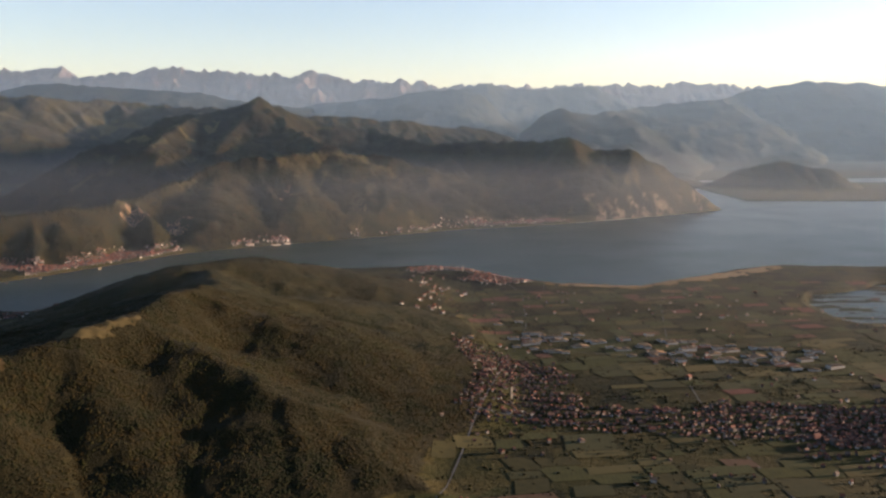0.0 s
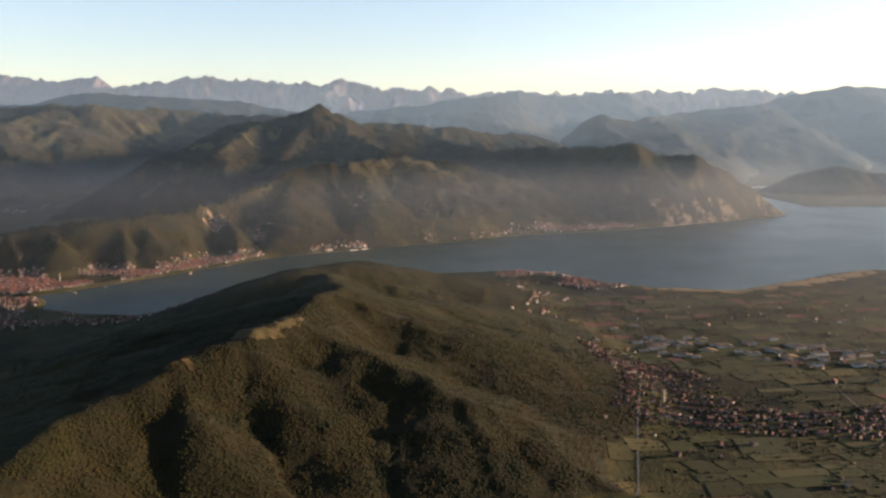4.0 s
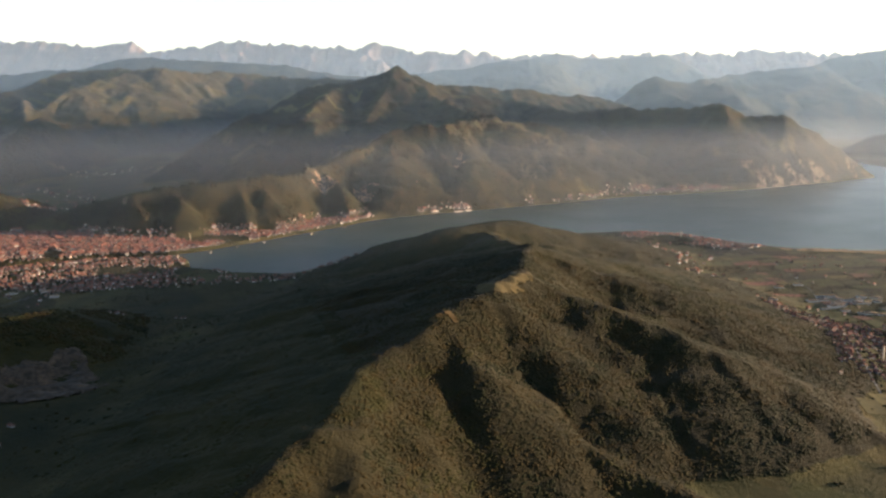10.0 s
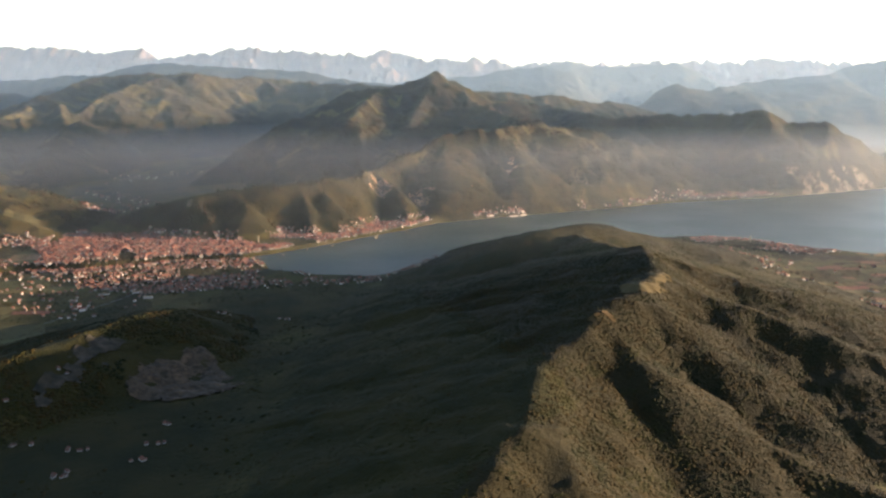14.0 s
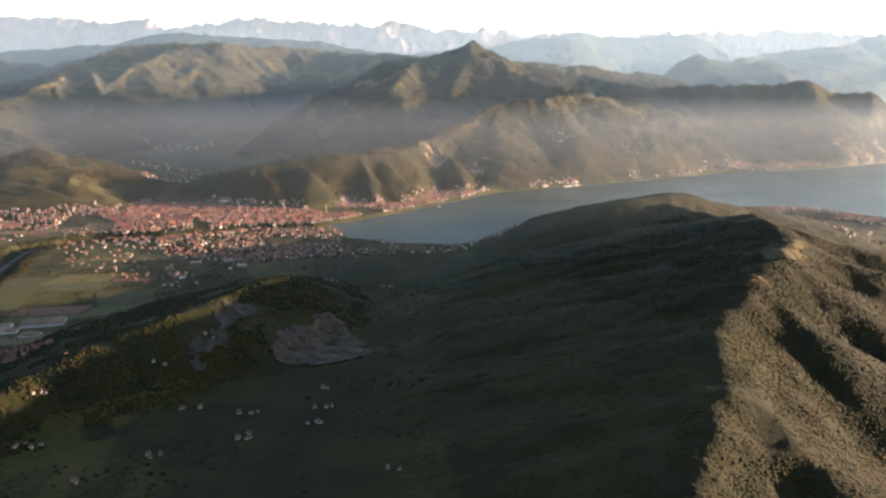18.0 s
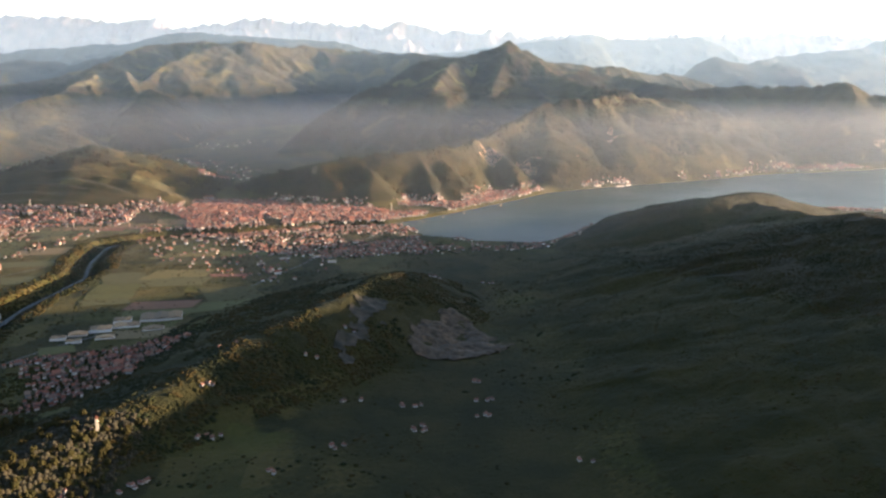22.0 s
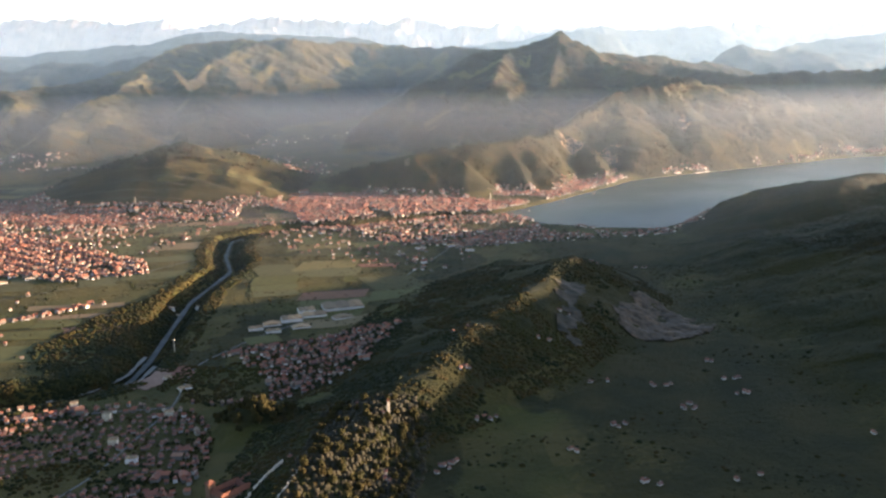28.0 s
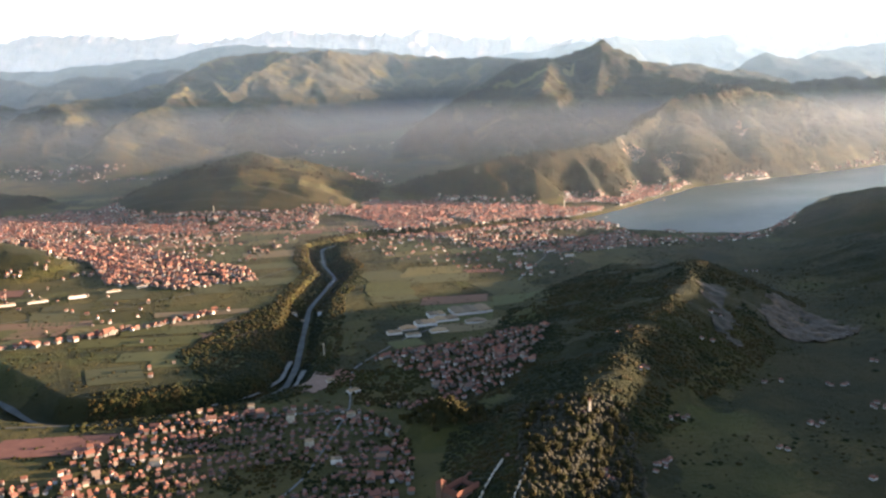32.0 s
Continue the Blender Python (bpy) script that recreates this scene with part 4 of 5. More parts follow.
SHEDS = [(-285, 180, 5, 3, 20), (-288, 176, 4, 2.4, 20), (-281, 184, 6, 4, 20), (-277, 178, 5, 2.6, 20), (-276, 188, 7, 4, 20), (-270, 196, 12, 7, 20), (-268, 186, 6, 3, 20), (-283, 174, 4, 2, 20), (-279, 192, 5, 4, 20),
         (-321, 202, 4, 2.2, 15), (-317, 199, 3, 1.6, 15), (-313, 204, 3.6, 1.8, 15), (-297, 143, 3, 2, 40), (-291, 137, 4, 2.6, 40), (-288, 106, 3, 2, 12), (-256, 272, 6, 2.5, 15), (-245, 275, 5, 2, 15), (-238, 268, 5, 2, 10), (-227, 302, 5, 2.2, 10), (-262, 262, 4, 2, 25),
         (30, 262, 7, 4, 8), (38, 266, 6, 4, 8), (24, 268, 6, 3.5, 8), (32, 274, 7, 3, 8), (45, 258, 9, 4, 8), (52, 263, 8, 4, 10), (61, 266, 7, 4, 10), (36, 252, 8, 3.4, 8), (58, 254, 8, 4, 10), (66, 258, 6, 5, 10), (68, 250, 9, 4, 12), (76, 262, 6, 4, 12), (79, 254, 8, 4, 12), (86, 250, 7, 4, 14), (93, 254, 8, 4, 14), (88, 243, 8, 4, 14), (99, 247, 8, 5, 14), (106, 250, 7, 4, 14), (71, 272, 5, 3, 12), (47, 273, 6, 3, 8), (103, 240, 8, 3, 14), (112, 243, 7, 4, 14), (20, 288, 5, 3, 0), (28, 292, 5, 3, 0), (118, 236, 8, 4, 16), (9, 262, 4, 3, 0),
         (-400, 208, 9, 2.4, 32), (-391, 214, 8, 2.4, 32), (-383, 221, 7, 2.4, 32), (-408, 204, 9, 2.4, 32), (-376, 226, 5, 3, 32), (-440, 315, 8, 4, 10), (-452, 312, 8, 4, 10), (-463, 318, 9, 4, 10), (-430, 322, 8, 4, 10), (-418, 315, 7, 4, 10), (-475, 312, 8, 4, 10), (-370, 340, 6, 3, 10), (-118, 493, 6, 2, 35), (-104, 500, 9, 2.4, 32), (-98, 505, 7, 2, 32), (-262, 352, 8, 2.6, 20), (-280, 300, 6, 2.4, 35)]
SHEDS += [(RNG.uniform(22, 122), 0, RNG.uniform(2.5, 6), RNG.uniform(1.5, 3.5), 10) for _ in range(70)]
for k, (x, y, w, d, turn) in enumerate(SHEDS):
    if y == 0:
        y = 266 - 0.25 * (x - 30) + RNG.uniform(-14, 12)
    grow = 0.9 if k < 9 else 0.62
    shed(x, y, grow * w, grow * d, 0.4 + 0.2 * (k % 3), turn, 1 + k % 3, "long pale factory hall with shallow sheet roof")


# ---- woods ----
def crown_template(seed, rings=2, sides=5):
    """A lumpy crown: a low rough dome with a blunt top."""
    r = np.random.default_rng(seed)
    pts = [(0, 0, 1.0)]
    for k in range(rings):
        level, width = (0.72, 0.0)[k], (0.72, 1.05)[k]
        for j in range(sides):
            a = 2 * math.pi * (j + 0.5 * (k % 2)) / sides + r.uniform(-.3, .3)
            w = width * r.uniform(0.75, 1.2)
            pts.append((0.5 * w * math.cos(a), 0.5 * w * math.sin(a), level + r.uniform(-.1, .1)))
    faces = [(0, 1 + j, 1 + (j + 1) % sides) for j in range(sides)]
    for k in range(rings - 1):
        p, q = 1 + k * sides, 1 + (k + 1) * sides
        for j in range(sides):
            n = (j + 1) % sides
            faces += [(p + j, q + j, p + n), (p + n, q + j, q + n)]
    return np.array(pts), np.array(faces)


CROWNS = [crown_template(s) for s in range(4)]


def wood(name, x, y, size, label, mat=None, tall=0.4):
    """Many crowns joined into one canopy."""
    z = ground_z(x, y)
    cos, faces, base = [], [], 0
    pick = RNG.integers(0, len(CROWNS), len(x))
    for k, (co, f) in enumerate(CROWNS):
        m = pick == k
        n = int(m.sum())
        s = size[m] * RNG.uniform(0.8, 1.2, n)
        cos.append(placed(co, np.stack((x[m], y[m], z[m] - 0.12 * s), 1), RNG.uniform(0, 6.28, n), np.stack((s, s, s * tall * RNG.uniform(0.75, 1.15, n)), 1)))
        faces.append(base + repeated(f, n, len(co)))
        base += n * len(co)
    return tagged(new(name, mesh_of(name, np.concatenate(cos), faces, (mat or TREES,), None, False)), label, "trees", kind="stuff")


def spread(x0, x1, y0, y1, n):
    return RNG.uniform(x0, x1, n), RNG.uniform(y0, y1, n)


def hill_wood():
    """The near hill: dense on its flanks, thin on the trodden crest; crowns grow larger in the gullies."""
    x, y = spread(-185, 20, 78, 420, 165000)
    near = RNG.random(len(x)) < np.where(y < 240, 1.0, 0.33) * np.where(sunny_side(x, y, -112.0), 1.0, 0.3 * smooth(-186, -140, x))
    ex, ey = spread(-140, 8, 62, 242, 76000)
    sunny = sunny_side(ex, ey, -112.0)
    x, y = np.concatenate((x[near], ex[sunny])), np.concatenate((y[near], ey[sunny]))
    h, lift, side = lie(x, y)
    glade = fbm(x / 9, y / 9, 3, 301)
    path = np.hypot(x + 80, y - 186) < 9 + 6 * (glade - 0.5)
    bare, east = np.ones(len(x)), sunny_side(x, y) & (y < 330)
    bare[east] = np.clip(0.8 - 0.55 * hollow(x[east], y[east]) + 2.2 * (fbm(x[east] / 16, y[east] / 16, 4, 307) - 0.5), 0.5, 1.0)
    ok = (lift > np.where(y < 140, 0.8, 2.0)) & (side > 1) & (glade > 0.30) & (RNG.random(len(x)) < bare) & ~(path & (RNG.random(len(x)) < 0.75))
    x, y = x[ok], y[ok]
    size = 0.42 + 0.55 * RNG.random(len(x)) ** 2 + 0.3 * (fbm(x / 14, y / 14, 2, 303) - 0.5)
    size = size * np.where(y > 250, 1.25, 1.0)
    wood("hill_woods", x, y, size, "dense mixed broadleaf wood in autumn greens and browns", None, 0.26)


hill_wood()


def knoll_wood():
    x, y = spread(-270, -180, 80, 250, 36000)
    h, lift, side = lie(x, y)
    quarry = (np.hypot((x + 187) / 1.1, y - 178) < 15) | (np.hypot(x + 214, (y - 168) / 2.4) < 5)
    ok = (lift > 0.5) & ~quarry & (fbm(x / 9, y / 9, 3, 311) > 0.33)
    x, y = x[ok], y[ok]
    wood("knoll_woods", x, y, 0.6 + 0.8 * RNG.random(len(x)) ** 2, "broadleaf wood on the castle ridge and knoll")


knoll_wood()


def plain_trees():
    """Hedges, copses and garden trees of the plains."""
    x, y = spread(-520, 240, 76, 470, 125000)
    v = fbm(x / 11, y / 11, 4, 321)
    big = fbm(x / 45, y / 45, 3, 327)
    line = np.minimum(abs(((x * 0.94 + y * 0.34) / 15 + 0.6 * fbm(x / 40, y / 40, 2, 331)) % 1 - 0.5), abs(((y * 0.94 - x * 0.34) / 11 + 0.6 * fbm(x / 40, y / 40, 2, 333)) % 1 - 0.5))
    ok = (v > 0.58) | ((line < 0.085) & (v > 0.42)) | ((big > 0.54) & (v > 0.52))
    x, y = x[ok], y[ok]
    h, lift, side = lie(x, y)
    d, _ = to_line(x, y, RIVER)
    ok = (lift < 2.5) & (side > 1.0) & (d > 4.2) & ~inside(x, y, PONDS) & (RNG.random(len(x)) < np.where(x > -20, 0.85, 0.6))
    x, y = x[ok], y[ok]
    wood("field_trees", x, y, 0.5 + 0.7 * RNG.random(len(x)) ** 2, "hedges, copses and garden trees between fields")
    u = RNG.random(9500) * (len(RIVER) - 7)
    i = u.astype(int)
    p = np.array(RIVER, float)
    way = p[i + 1] - p[i]
    side_of = np.where(RNG.random(len(u)) < 0.5, 1, -1) * (1.6 + 9 * RNG.random(len(u)) ** 1.4)
    n = np.stack((-way[:, 1], way[:, 0]), 1) / np.hypot(way[:, 0], way[:, 1])[:, None]
    xy = p[i] + way * (u - i)[:, None] + n * side_of[:, None]
    d, _ = to_line(xy[:, 0], xy[:, 1], RIVER)
    _, _, s = lie(xy[:, 0], xy[:, 1])
    xy = xy[(d > 1.6) & (s > 1)]
    wood("river_trees", xy[:, 0], xy[:, 1], 0.9 + 0.8 * RNG.random(len(xy)) ** 2, "belt of riverside trees on both banks", None, 0.45)


plain_trees()


def scarp_wood():
    """The wooded terrace edge that drops to the river's western bank."""
    ring = [(-320, 138), (-338, 160), (-333, 192), (-324, 216), (-318, 204), (-314, 170), (-311, 146)]
    x, y = spread(-340, -310, 136, 218, 5200)
    d, _ = to_line(x, y, RIVER)
    ok = inside(x, y, ring) & (d > 1.6)
    wood("scarp_woods", x[ok], y[ok], 0.8 + 0.8 * RNG.random(int(ok.sum())) ** 2, "dark wood on the terrace edge above the river", None, 0.5)


scarp_wood()


def town_trees():
    """Garden and street trees between the houses of the towns."""
    xs, ys = [], []
    for name, ring, spacing, turn, keep, big, label in TOWN_RINGS[:7] + [("", NEAR_TOWN, 0, 0, 0, 0, ""), ("", SHADE_TOWN, 0, 0, 0, 0, "")]:
        x, y = spread(min(p[0] for p in ring), max(p[0] for p in ring), min(p[1] for p in ring), max(p[1] for p in ring), 2200 if name == "plain_town" else 5200)
        ok = inside(x, y, ring) & (fbm(x / 7, y / 7, 3, 351) > 0.52)
        xs.append(x[ok])
        ys.append(y[ok])
    x, y = np.concatenate(xs), np.concatenate(ys)
    h, lift, side = lie(x, y)
    x, y = x[(side > 1.5) & (lift < 4)], y[(side > 1.5) & (lift < 4)]
    wood("town_trees", x, y, 0.5 + 0.6 * RNG.random(len(x)), "garden and street trees between town houses", None, 0.6)


town_trees()


def mountain_wood():
    """Woods on the nearer mountain flanks, thick enough to roughen them."""
    x, y = spread(-520, 260, 400, 680, 62000)
    h, lift, side = lie(x, y)
    ok = (lift > 2.5) & (side > 2) & (fbm(x / 16, y / 16, 3, 341) > 0.42)
    x, y = x[ok], y[ok]
    wood("mountain_woods", x, y, 0.9 + 0.8 * RNG.random(len(x)) ** 2, "woods on the lower mountain slopes", tall=0.9)


mountain_wood()


# ---- river, roads, fields, quarry ----
def ribbon(name, line, width, lift, mat, label, category, level=None, step=2.0):
    """A strip that follows a line over the ground."""
    pts = []
    for a, b in zip(line, line[1:]):
        n = max(1, int(math.hypot(b[0] - a[0], b[1] - a[1]) / step))
        pts += [(a[0] + (b[0] - a[0]) * k / n, a[1] + (b[1] - a[1]) * k / n) for k in range(n)]
    p = np.array(pts + [line[-1]], float)
    for _ in range(3):
        p[1:-1] = (p[:-2] + 2 * p[1:-1] + p[2:]) / 4
    d = np.gradient(p, axis=0)
    n = np.stack((-d[:, 1], d[:, 0]), 1) / np.hypot(d[:, 0], d[:, 1])[:, None]
    w = width * (1 + 0.7 * (value(np.arange(len(p)) / 3.0, np.zeros(len(p)), 9) - 0.5))[:, None] / 2
    rows = [p - n * w, p - n * w * 0.33, p + n * w * 0.33, p + n * w]
    xs, ys = np.stack([r[:, 0] for r in rows], 1), np.stack([r[:, 1] for r in rows], 1)
    zs = level(xs, ys) if level else np.maximum(ground_z(xs, ys), ground_z(p[:, 0], p[:, 1])[:, None]) + lift
    return tagged(sheet(name, xs[::-1], ys[::-1], zs[::-1], mat), label, category, kind="structure")


RIVER_WATER = plain_material("river_water", [(0.35, (0.01125, 0.01275, 0.009)), (0.65, (0.0375, 0.0375, 0.0315))], 0.4, 0.65, 0.1, 0.12)
ribbon("water_river", RIVER, 1.35, 0, RIVER_WATER, "narrow grey river winding out of the lake", "river", river_level)
ponds = flat_patch("water_ponds", PONDS, -0.05, WATER)
tagged(ponds, "shallow peat ponds cut by thin dykes", "pond", kind="structure")
ASPHALT = plain_material("asphalt", [(0.3, (0.05, 0.048, 0.045)), (0.7, (0.10, 0.095, 0.088))], 1.5)
GRAVEL = plain_material("gravel", [(0.3, (0.075, 0.068, 0.055)), (0.7, (0.15, 0.135, 0.11))], 2.0)
ROADS = [[(-420, 172), (-380, 196), (-350, 222), (-330, 260), (-300, 300), (-262, 340)], [(-300, 74), (-292, 100), (-290, 128), (-294, 150), (-285, 172), (-262, 205), (-255, 240), (-240, 290), (-225, 330)], [(-290, 128), (-320, 121), (-360, 117), (-420, 110)],
         [(-30, 100), (0, 150), (8, 190), (20, 240), (30, 285), (34, 340), (28, 378)], [(8, 195), (60, 186), (130, 176)], [(24, 255), (70, 246), (130, 236), (200, 240)], [(-520, 330), (-440, 318), (-380, 326), (-330, 350), (-262, 350)], [(70, 120), (66, 186), (72, 250), (90, 330)], [(0, 140), (60, 130), (140, 128)]]
for line in ROADS:
    ribbon("road", line, 0.36, 0.08, ASPHALT, "narrow grey country road", "road")


def field_mat(name, low, high, rows_):
    m, t, p = material(name, 0.95, 0.1)
    tc = t.nodes.new("ShaderNodeTexCoord")
    w = node(t, "ShaderNodeTexWave", Scale=rows_, Distortion=1.5, Detail=2.0)
    t.links.new(tc.outputs["Object"], w.inputs["Vector"])
    f = noise_at(t, 0.5, 6, 0.65)
    info = t.nodes.new("ShaderNodeObjectInfo")
    v = maths(t, "ADD", maths(t, "MULTIPLY", f, 0.86), maths(t, "MULTIPLY", w.outputs["Fac"], 0.14))
    c = mix(t, maths(t, "MULTIPLY", info.outputs["Random"], 0.45), ramp(t, v, [(0.25, low), (0.75, high)]), (0.06, 0.06, 0.025))
    t.links.new(c, p.inputs["Base Color"])
    return m


FIELD_MATS = [field_mat("meadow", (0.02812, 0.02905, 0.007942), (0.06289, 0.05486, 0.0143), 0.3), field_mat("stubble", (0.08879, 0.05551, 0.02859), (0.1405, 0.08909, 0.04607), 1.2), field_mat("ploughed", (0.0851, 0.03614, 0.02383), (0.1405, 0.05939, 0.03971), 2.0), field_mat("vines", (0.02366, 0.02453, 0.008736), (0.05772, 0.04519, 0.01509), 2.5), field_mat("dry_grass", (0.06289, 0.05035, 0.01588), (0.09988, 0.0723, 0.02383), 0.5)]
FIELD_WORDS = (("green meadow with mown strips", "meadow"), ("pale straw stubble field", "field"), ("bare reddish ploughed field", "field"), ("vineyard in close dark rows", "vineyard"), ("dry yellow-green grass field", "meadow"))


def field(x, y, w, d, turn, kind):
    """A plot that lies on the ground, with a slight uneven edge."""
    u, v = np.meshgrid(np.linspace(-.5, .5, max(3, int(w / 1.2))), np.linspace(-.5, .5, max(3, int(d / 1.2))))
    skew = 0.25 * math.sin(x * 1.3 + y)
    u, v = u * w + v * d * skew, v * d
    a = radians(turn)
    xs, ys = x + u * math.cos(a) - v * math.sin(a), y + u * math.sin(a) + v * math.cos(a)
    h, lift, side = lie(xs, ys)
    rd, _ = to_line(xs, ys, RIVER)
    if lift.max() > 1.7 or side.min() < 1 or rd.min() < 6:
        return
    ob = sheet("field", xs - x, ys - y, ground_z(xs, ys) + 0.10, FIELD_MATS[kind])
    ob.location = (x, y, 0)
    tagged(ob, FIELD_WORDS[kind][0], FIELD_WORDS[kind][1], kind="structure")


for x, y, w, d, turn, kind in ((-338, 160, 26, 7, 8, 0), (-366, 150, 26, 8, 10, 4), (-345, 196, 26, 5, 10, 1), (-385, 184, 26, 6, 14, 2), (-330, 176, 14, 7, 20, 2), (-395, 164, 20, 7, 10, 4), (-352, 140, 18, 4, 6, 2), (-352, 170, 30, 7, 8, 0), (-372, 158, 30, 9, 8, 0), (-345, 186, 30, 4, 10, 1), (-318, 190, 9, 5, 20, 2), (-372, 142, 24, 7, 8, 2), (-390, 176, 26, 8, 12, 0), (-268, 246, 12, 4, 12, 2), (-290, 240, 10, 6, 20, 4), (-282, 262, 12, 5, 25, 0), (-300, 270, 10, 4, 30, 4), (-298, 285, 14, 4, 30, 0), (-340, 110, 20, 8, 10, 2), (-365, 105, 16, 9, 10, 0), (-296, 146, 6, 7, 38, 2), (-284, 168, 8, 6, 30, 0),
                               (22, 308, 11, 6, 5, 0), (36, 318, 8, 5, 5, 2), (28, 330, 10, 5, 0, 2), (12, 300, 14, 7, 5, 4), (64, 330, 14, 7, 5, 0), (90, 335, 10, 7, 0, 1), (100, 348, 9, 6, 0, 1), (60, 236, 13, 6, 6, 4), (94, 230, 12, 6, 6, 4), (16, 288, 12, 6, 5, 4), (84, 218, 14, 6, 6, 3), (64, 166, 7, 4, 0, 2), (76, 165, 6, 5, 0, 0), (30, 152, 8, 5, 5, 3), (36, 172, 10, 4, 5, 3), (58, 148, 10, 6, 5, 3), (126, 262, 12, 10, 30, 4), (140, 240, 14, 8, 30, 0), (132, 228, 14, 6, 30, 4), (110, 160, 7, 5, 8, 0), (96, 160, 6, 4, 8, 1), (118, 300, 12, 8, 0, 0), (0, 270, 10, 5, 0, 4), (-2, 180, 7, 5, 20, 1)):
    field(x, y, w, d, turn, kind)


def parcels(x0, x1, y0, y1, turn, size, kinds, keep, seed):
    """A stretch of farmland cut again and again into plots, down to about the size given."""
    r = np.random.default_rng(seed)
    cx, cy, a = (x0 + x1) / 2, (y0 + y1) / 2, radians(turn)
    todo = [(x0 - cx, x1 - cx, y0 - cy, y1 - cy)]
    while todo:
        u0, u1, v0, v1 = todo.pop()
        w, d, f = u1 - u0, v1 - v0, r.uniform(0.36, 0.64)
        if w > size * r.uniform(1.2, 2.4):
            todo += [(u0, u0 + f * w, v0, v1), (u0 + f * w, u1, v0, v1)]
        elif d > 0.62 * size * r.uniform(1.0, 2.0):
            todo += [(u0, u1, v0, v0 + f * d), (u0, u1, v0 + f * d, v1)]
        else:
            u, v = (u0 + u1) / 2, (v0 + v1) / 2
            x, y = cx + u * math.cos(a) - v * math.sin(a), cy + u * math.sin(a) + v * math.cos(a)
            kind, drop = int(r.choice(kinds)), r.random() > keep
            here = [np.array([x]), np.array([y])]
            if drop or any(inside(*here, q[1])[0] for q in TOWN_RINGS if q[0] != "scattered_houses" and q[0] != "valley_suburb") or inside(*here, NEAR_TOWN)[0] or inside(*here, SHADE_TOWN)[0]:
                continue
            field(x, y, w - 0.5, d - 0.4, turn + r.normal(0, 1.5), kind)


parcels(-20, 215, 128, 365, 9, 9.0, [0, 0, 0, 0, 0, 3, 3, 3, 4, 4, 2], 0.54, 21)
parcels(-470, -252, 84, 345, 14, 17.0, [0, 0, 0, 0, 3, 3, 3, 4, 2, 1], 0.42, 22)
parcels(-560, -330, 290, 440, 8, 11.0, [0, 0, 3, 4, 4, 2], 0.55, 23)

# ---- quarries, banks and reeds ----
def draped(name, ring, mat, label, category, relief, step=0.8, lift=0.12, terraces=0.0, seed=0, ragged=0.09):
    """A patch of bare ground with its own broken relief, inside a ring with a rough edge."""
    xs, ys = [p[0] for p in ring], [p[1] for p in ring]
    gx, gy = np.meshgrid(np.arange(min(xs) - 2, max(xs) + 2, step), np.arange(min(ys) - 2, max(ys) + 2, step))
    jx, jy = gx + 4 * (fbm(gx / 5, gy / 5, 3, seed) - 0.5), gy + 4 * (fbm(gx / 5, gy / 5, 3, seed + 3) - 0.5)
    rim, _ = to_line(jx, jy, ring + ring[:1])
    ok = inside(jx, jy, ring) & (fbm(gx / 3.2, gy / 3.2, 3, seed + 5) + ragged * np.minimum(rim, 3.5) > 0.5)
    z = ground_z(gx, gy) + lift + relief * fbm(gx / 4, gy / 4, 4, seed + 9, True)
    if terraces:
        z = z + 0.7 * (np.round(z / terraces) * terraces - z)
    k = np.arange(gx.size).reshape(gx.shape)
    quads = np.stack((k[:-1, :-1], k[:-1, 1:], k[1:, 1:], k[1:, :-1]), -1).reshape(-1, 4)
    keep = ok.ravel()[quads].all(1)
    quads = quads[keep]
    used, index = np.unique(quads, return_inverse=True)
    co = np.stack((gx.ravel(), gy.ravel(), z.ravel()), 1)[used]
    return tagged(new(name, mesh_of(name, co, [index.reshape(-1, 4)], (mat,), None, False)), label, category, kind="structure")


QUARRY_STONE = plain_material("quarry_stone", [(0.36, (0.01496, 0.01184, 0.005712)), (0.47, (0.051, 0.03552, 0.02047)), (0.53, (0.0238, 0.01717, 0.009044)), (0.64, (0.0748, 0.04736, 0.02475))], 0.2, relief=0.8)
SCAR_STONE = plain_material("scar_stone", [(0.42, (0.03, 0.025, 0.014)), (0.54, (0.12, 0.080, 0.048)), (0.70, (0.25, 0.172, 0.108))], 0.3, relief=0.8)
draped("ground_quarry", [(-198, 164), (-201, 175), (-196, 184), (-191, 195), (-184, 188), (-175, 179), (-178, 170), (-187, 164)], QUARRY_STONE, "stepped grey stone quarry cut into the slope", "quarry", 1.3, 0.45, -0.55, 0.4, 501, 0.2)
# Knoll quarry stone, with the shade lying on it put into its colour.
SHADED_STONE = plain_material("shade_dark_stone", [(0.40, (0.0108, 0.0108, 0.0054)), (0.55, (0.027, 0.0216, 0.0132)), (0.70, (0.048, 0.0384, 0.0252))], 0.3)
draped("ground_old_quarry", [(-213, 180), (-208, 186), (-205, 172), (-211, 150), (-216, 158)], SHADED_STONE, "old grey quarry face on the knoll", "quarry", 0.9, 0.55, -0.25, 0.0, 511)
for ring, seed in (([(-192, 472), (-193, 486), (-184, 492), (-175, 487), (-178, 474)], 521), ([(-168, 480), (-170, 492), (-158, 497), (-150, 492), (-156, 482)], 523), ([(-108, 533), (-110, 546), (-103, 550), (-98, 542)], 527), ([(-130, 500), (-133, 510), (-126, 512)], 529)):
    draped("ground_rock_face", ring, SCAR_STONE, "sunlit bare limestone face in the woods", "rock face", 1.6, 0.8, -0.7, 0.0, seed)
REEDS = field_mat("reeds", (0.16, 0.10, 0.045), (0.26, 0.17, 0.075), 0.6)
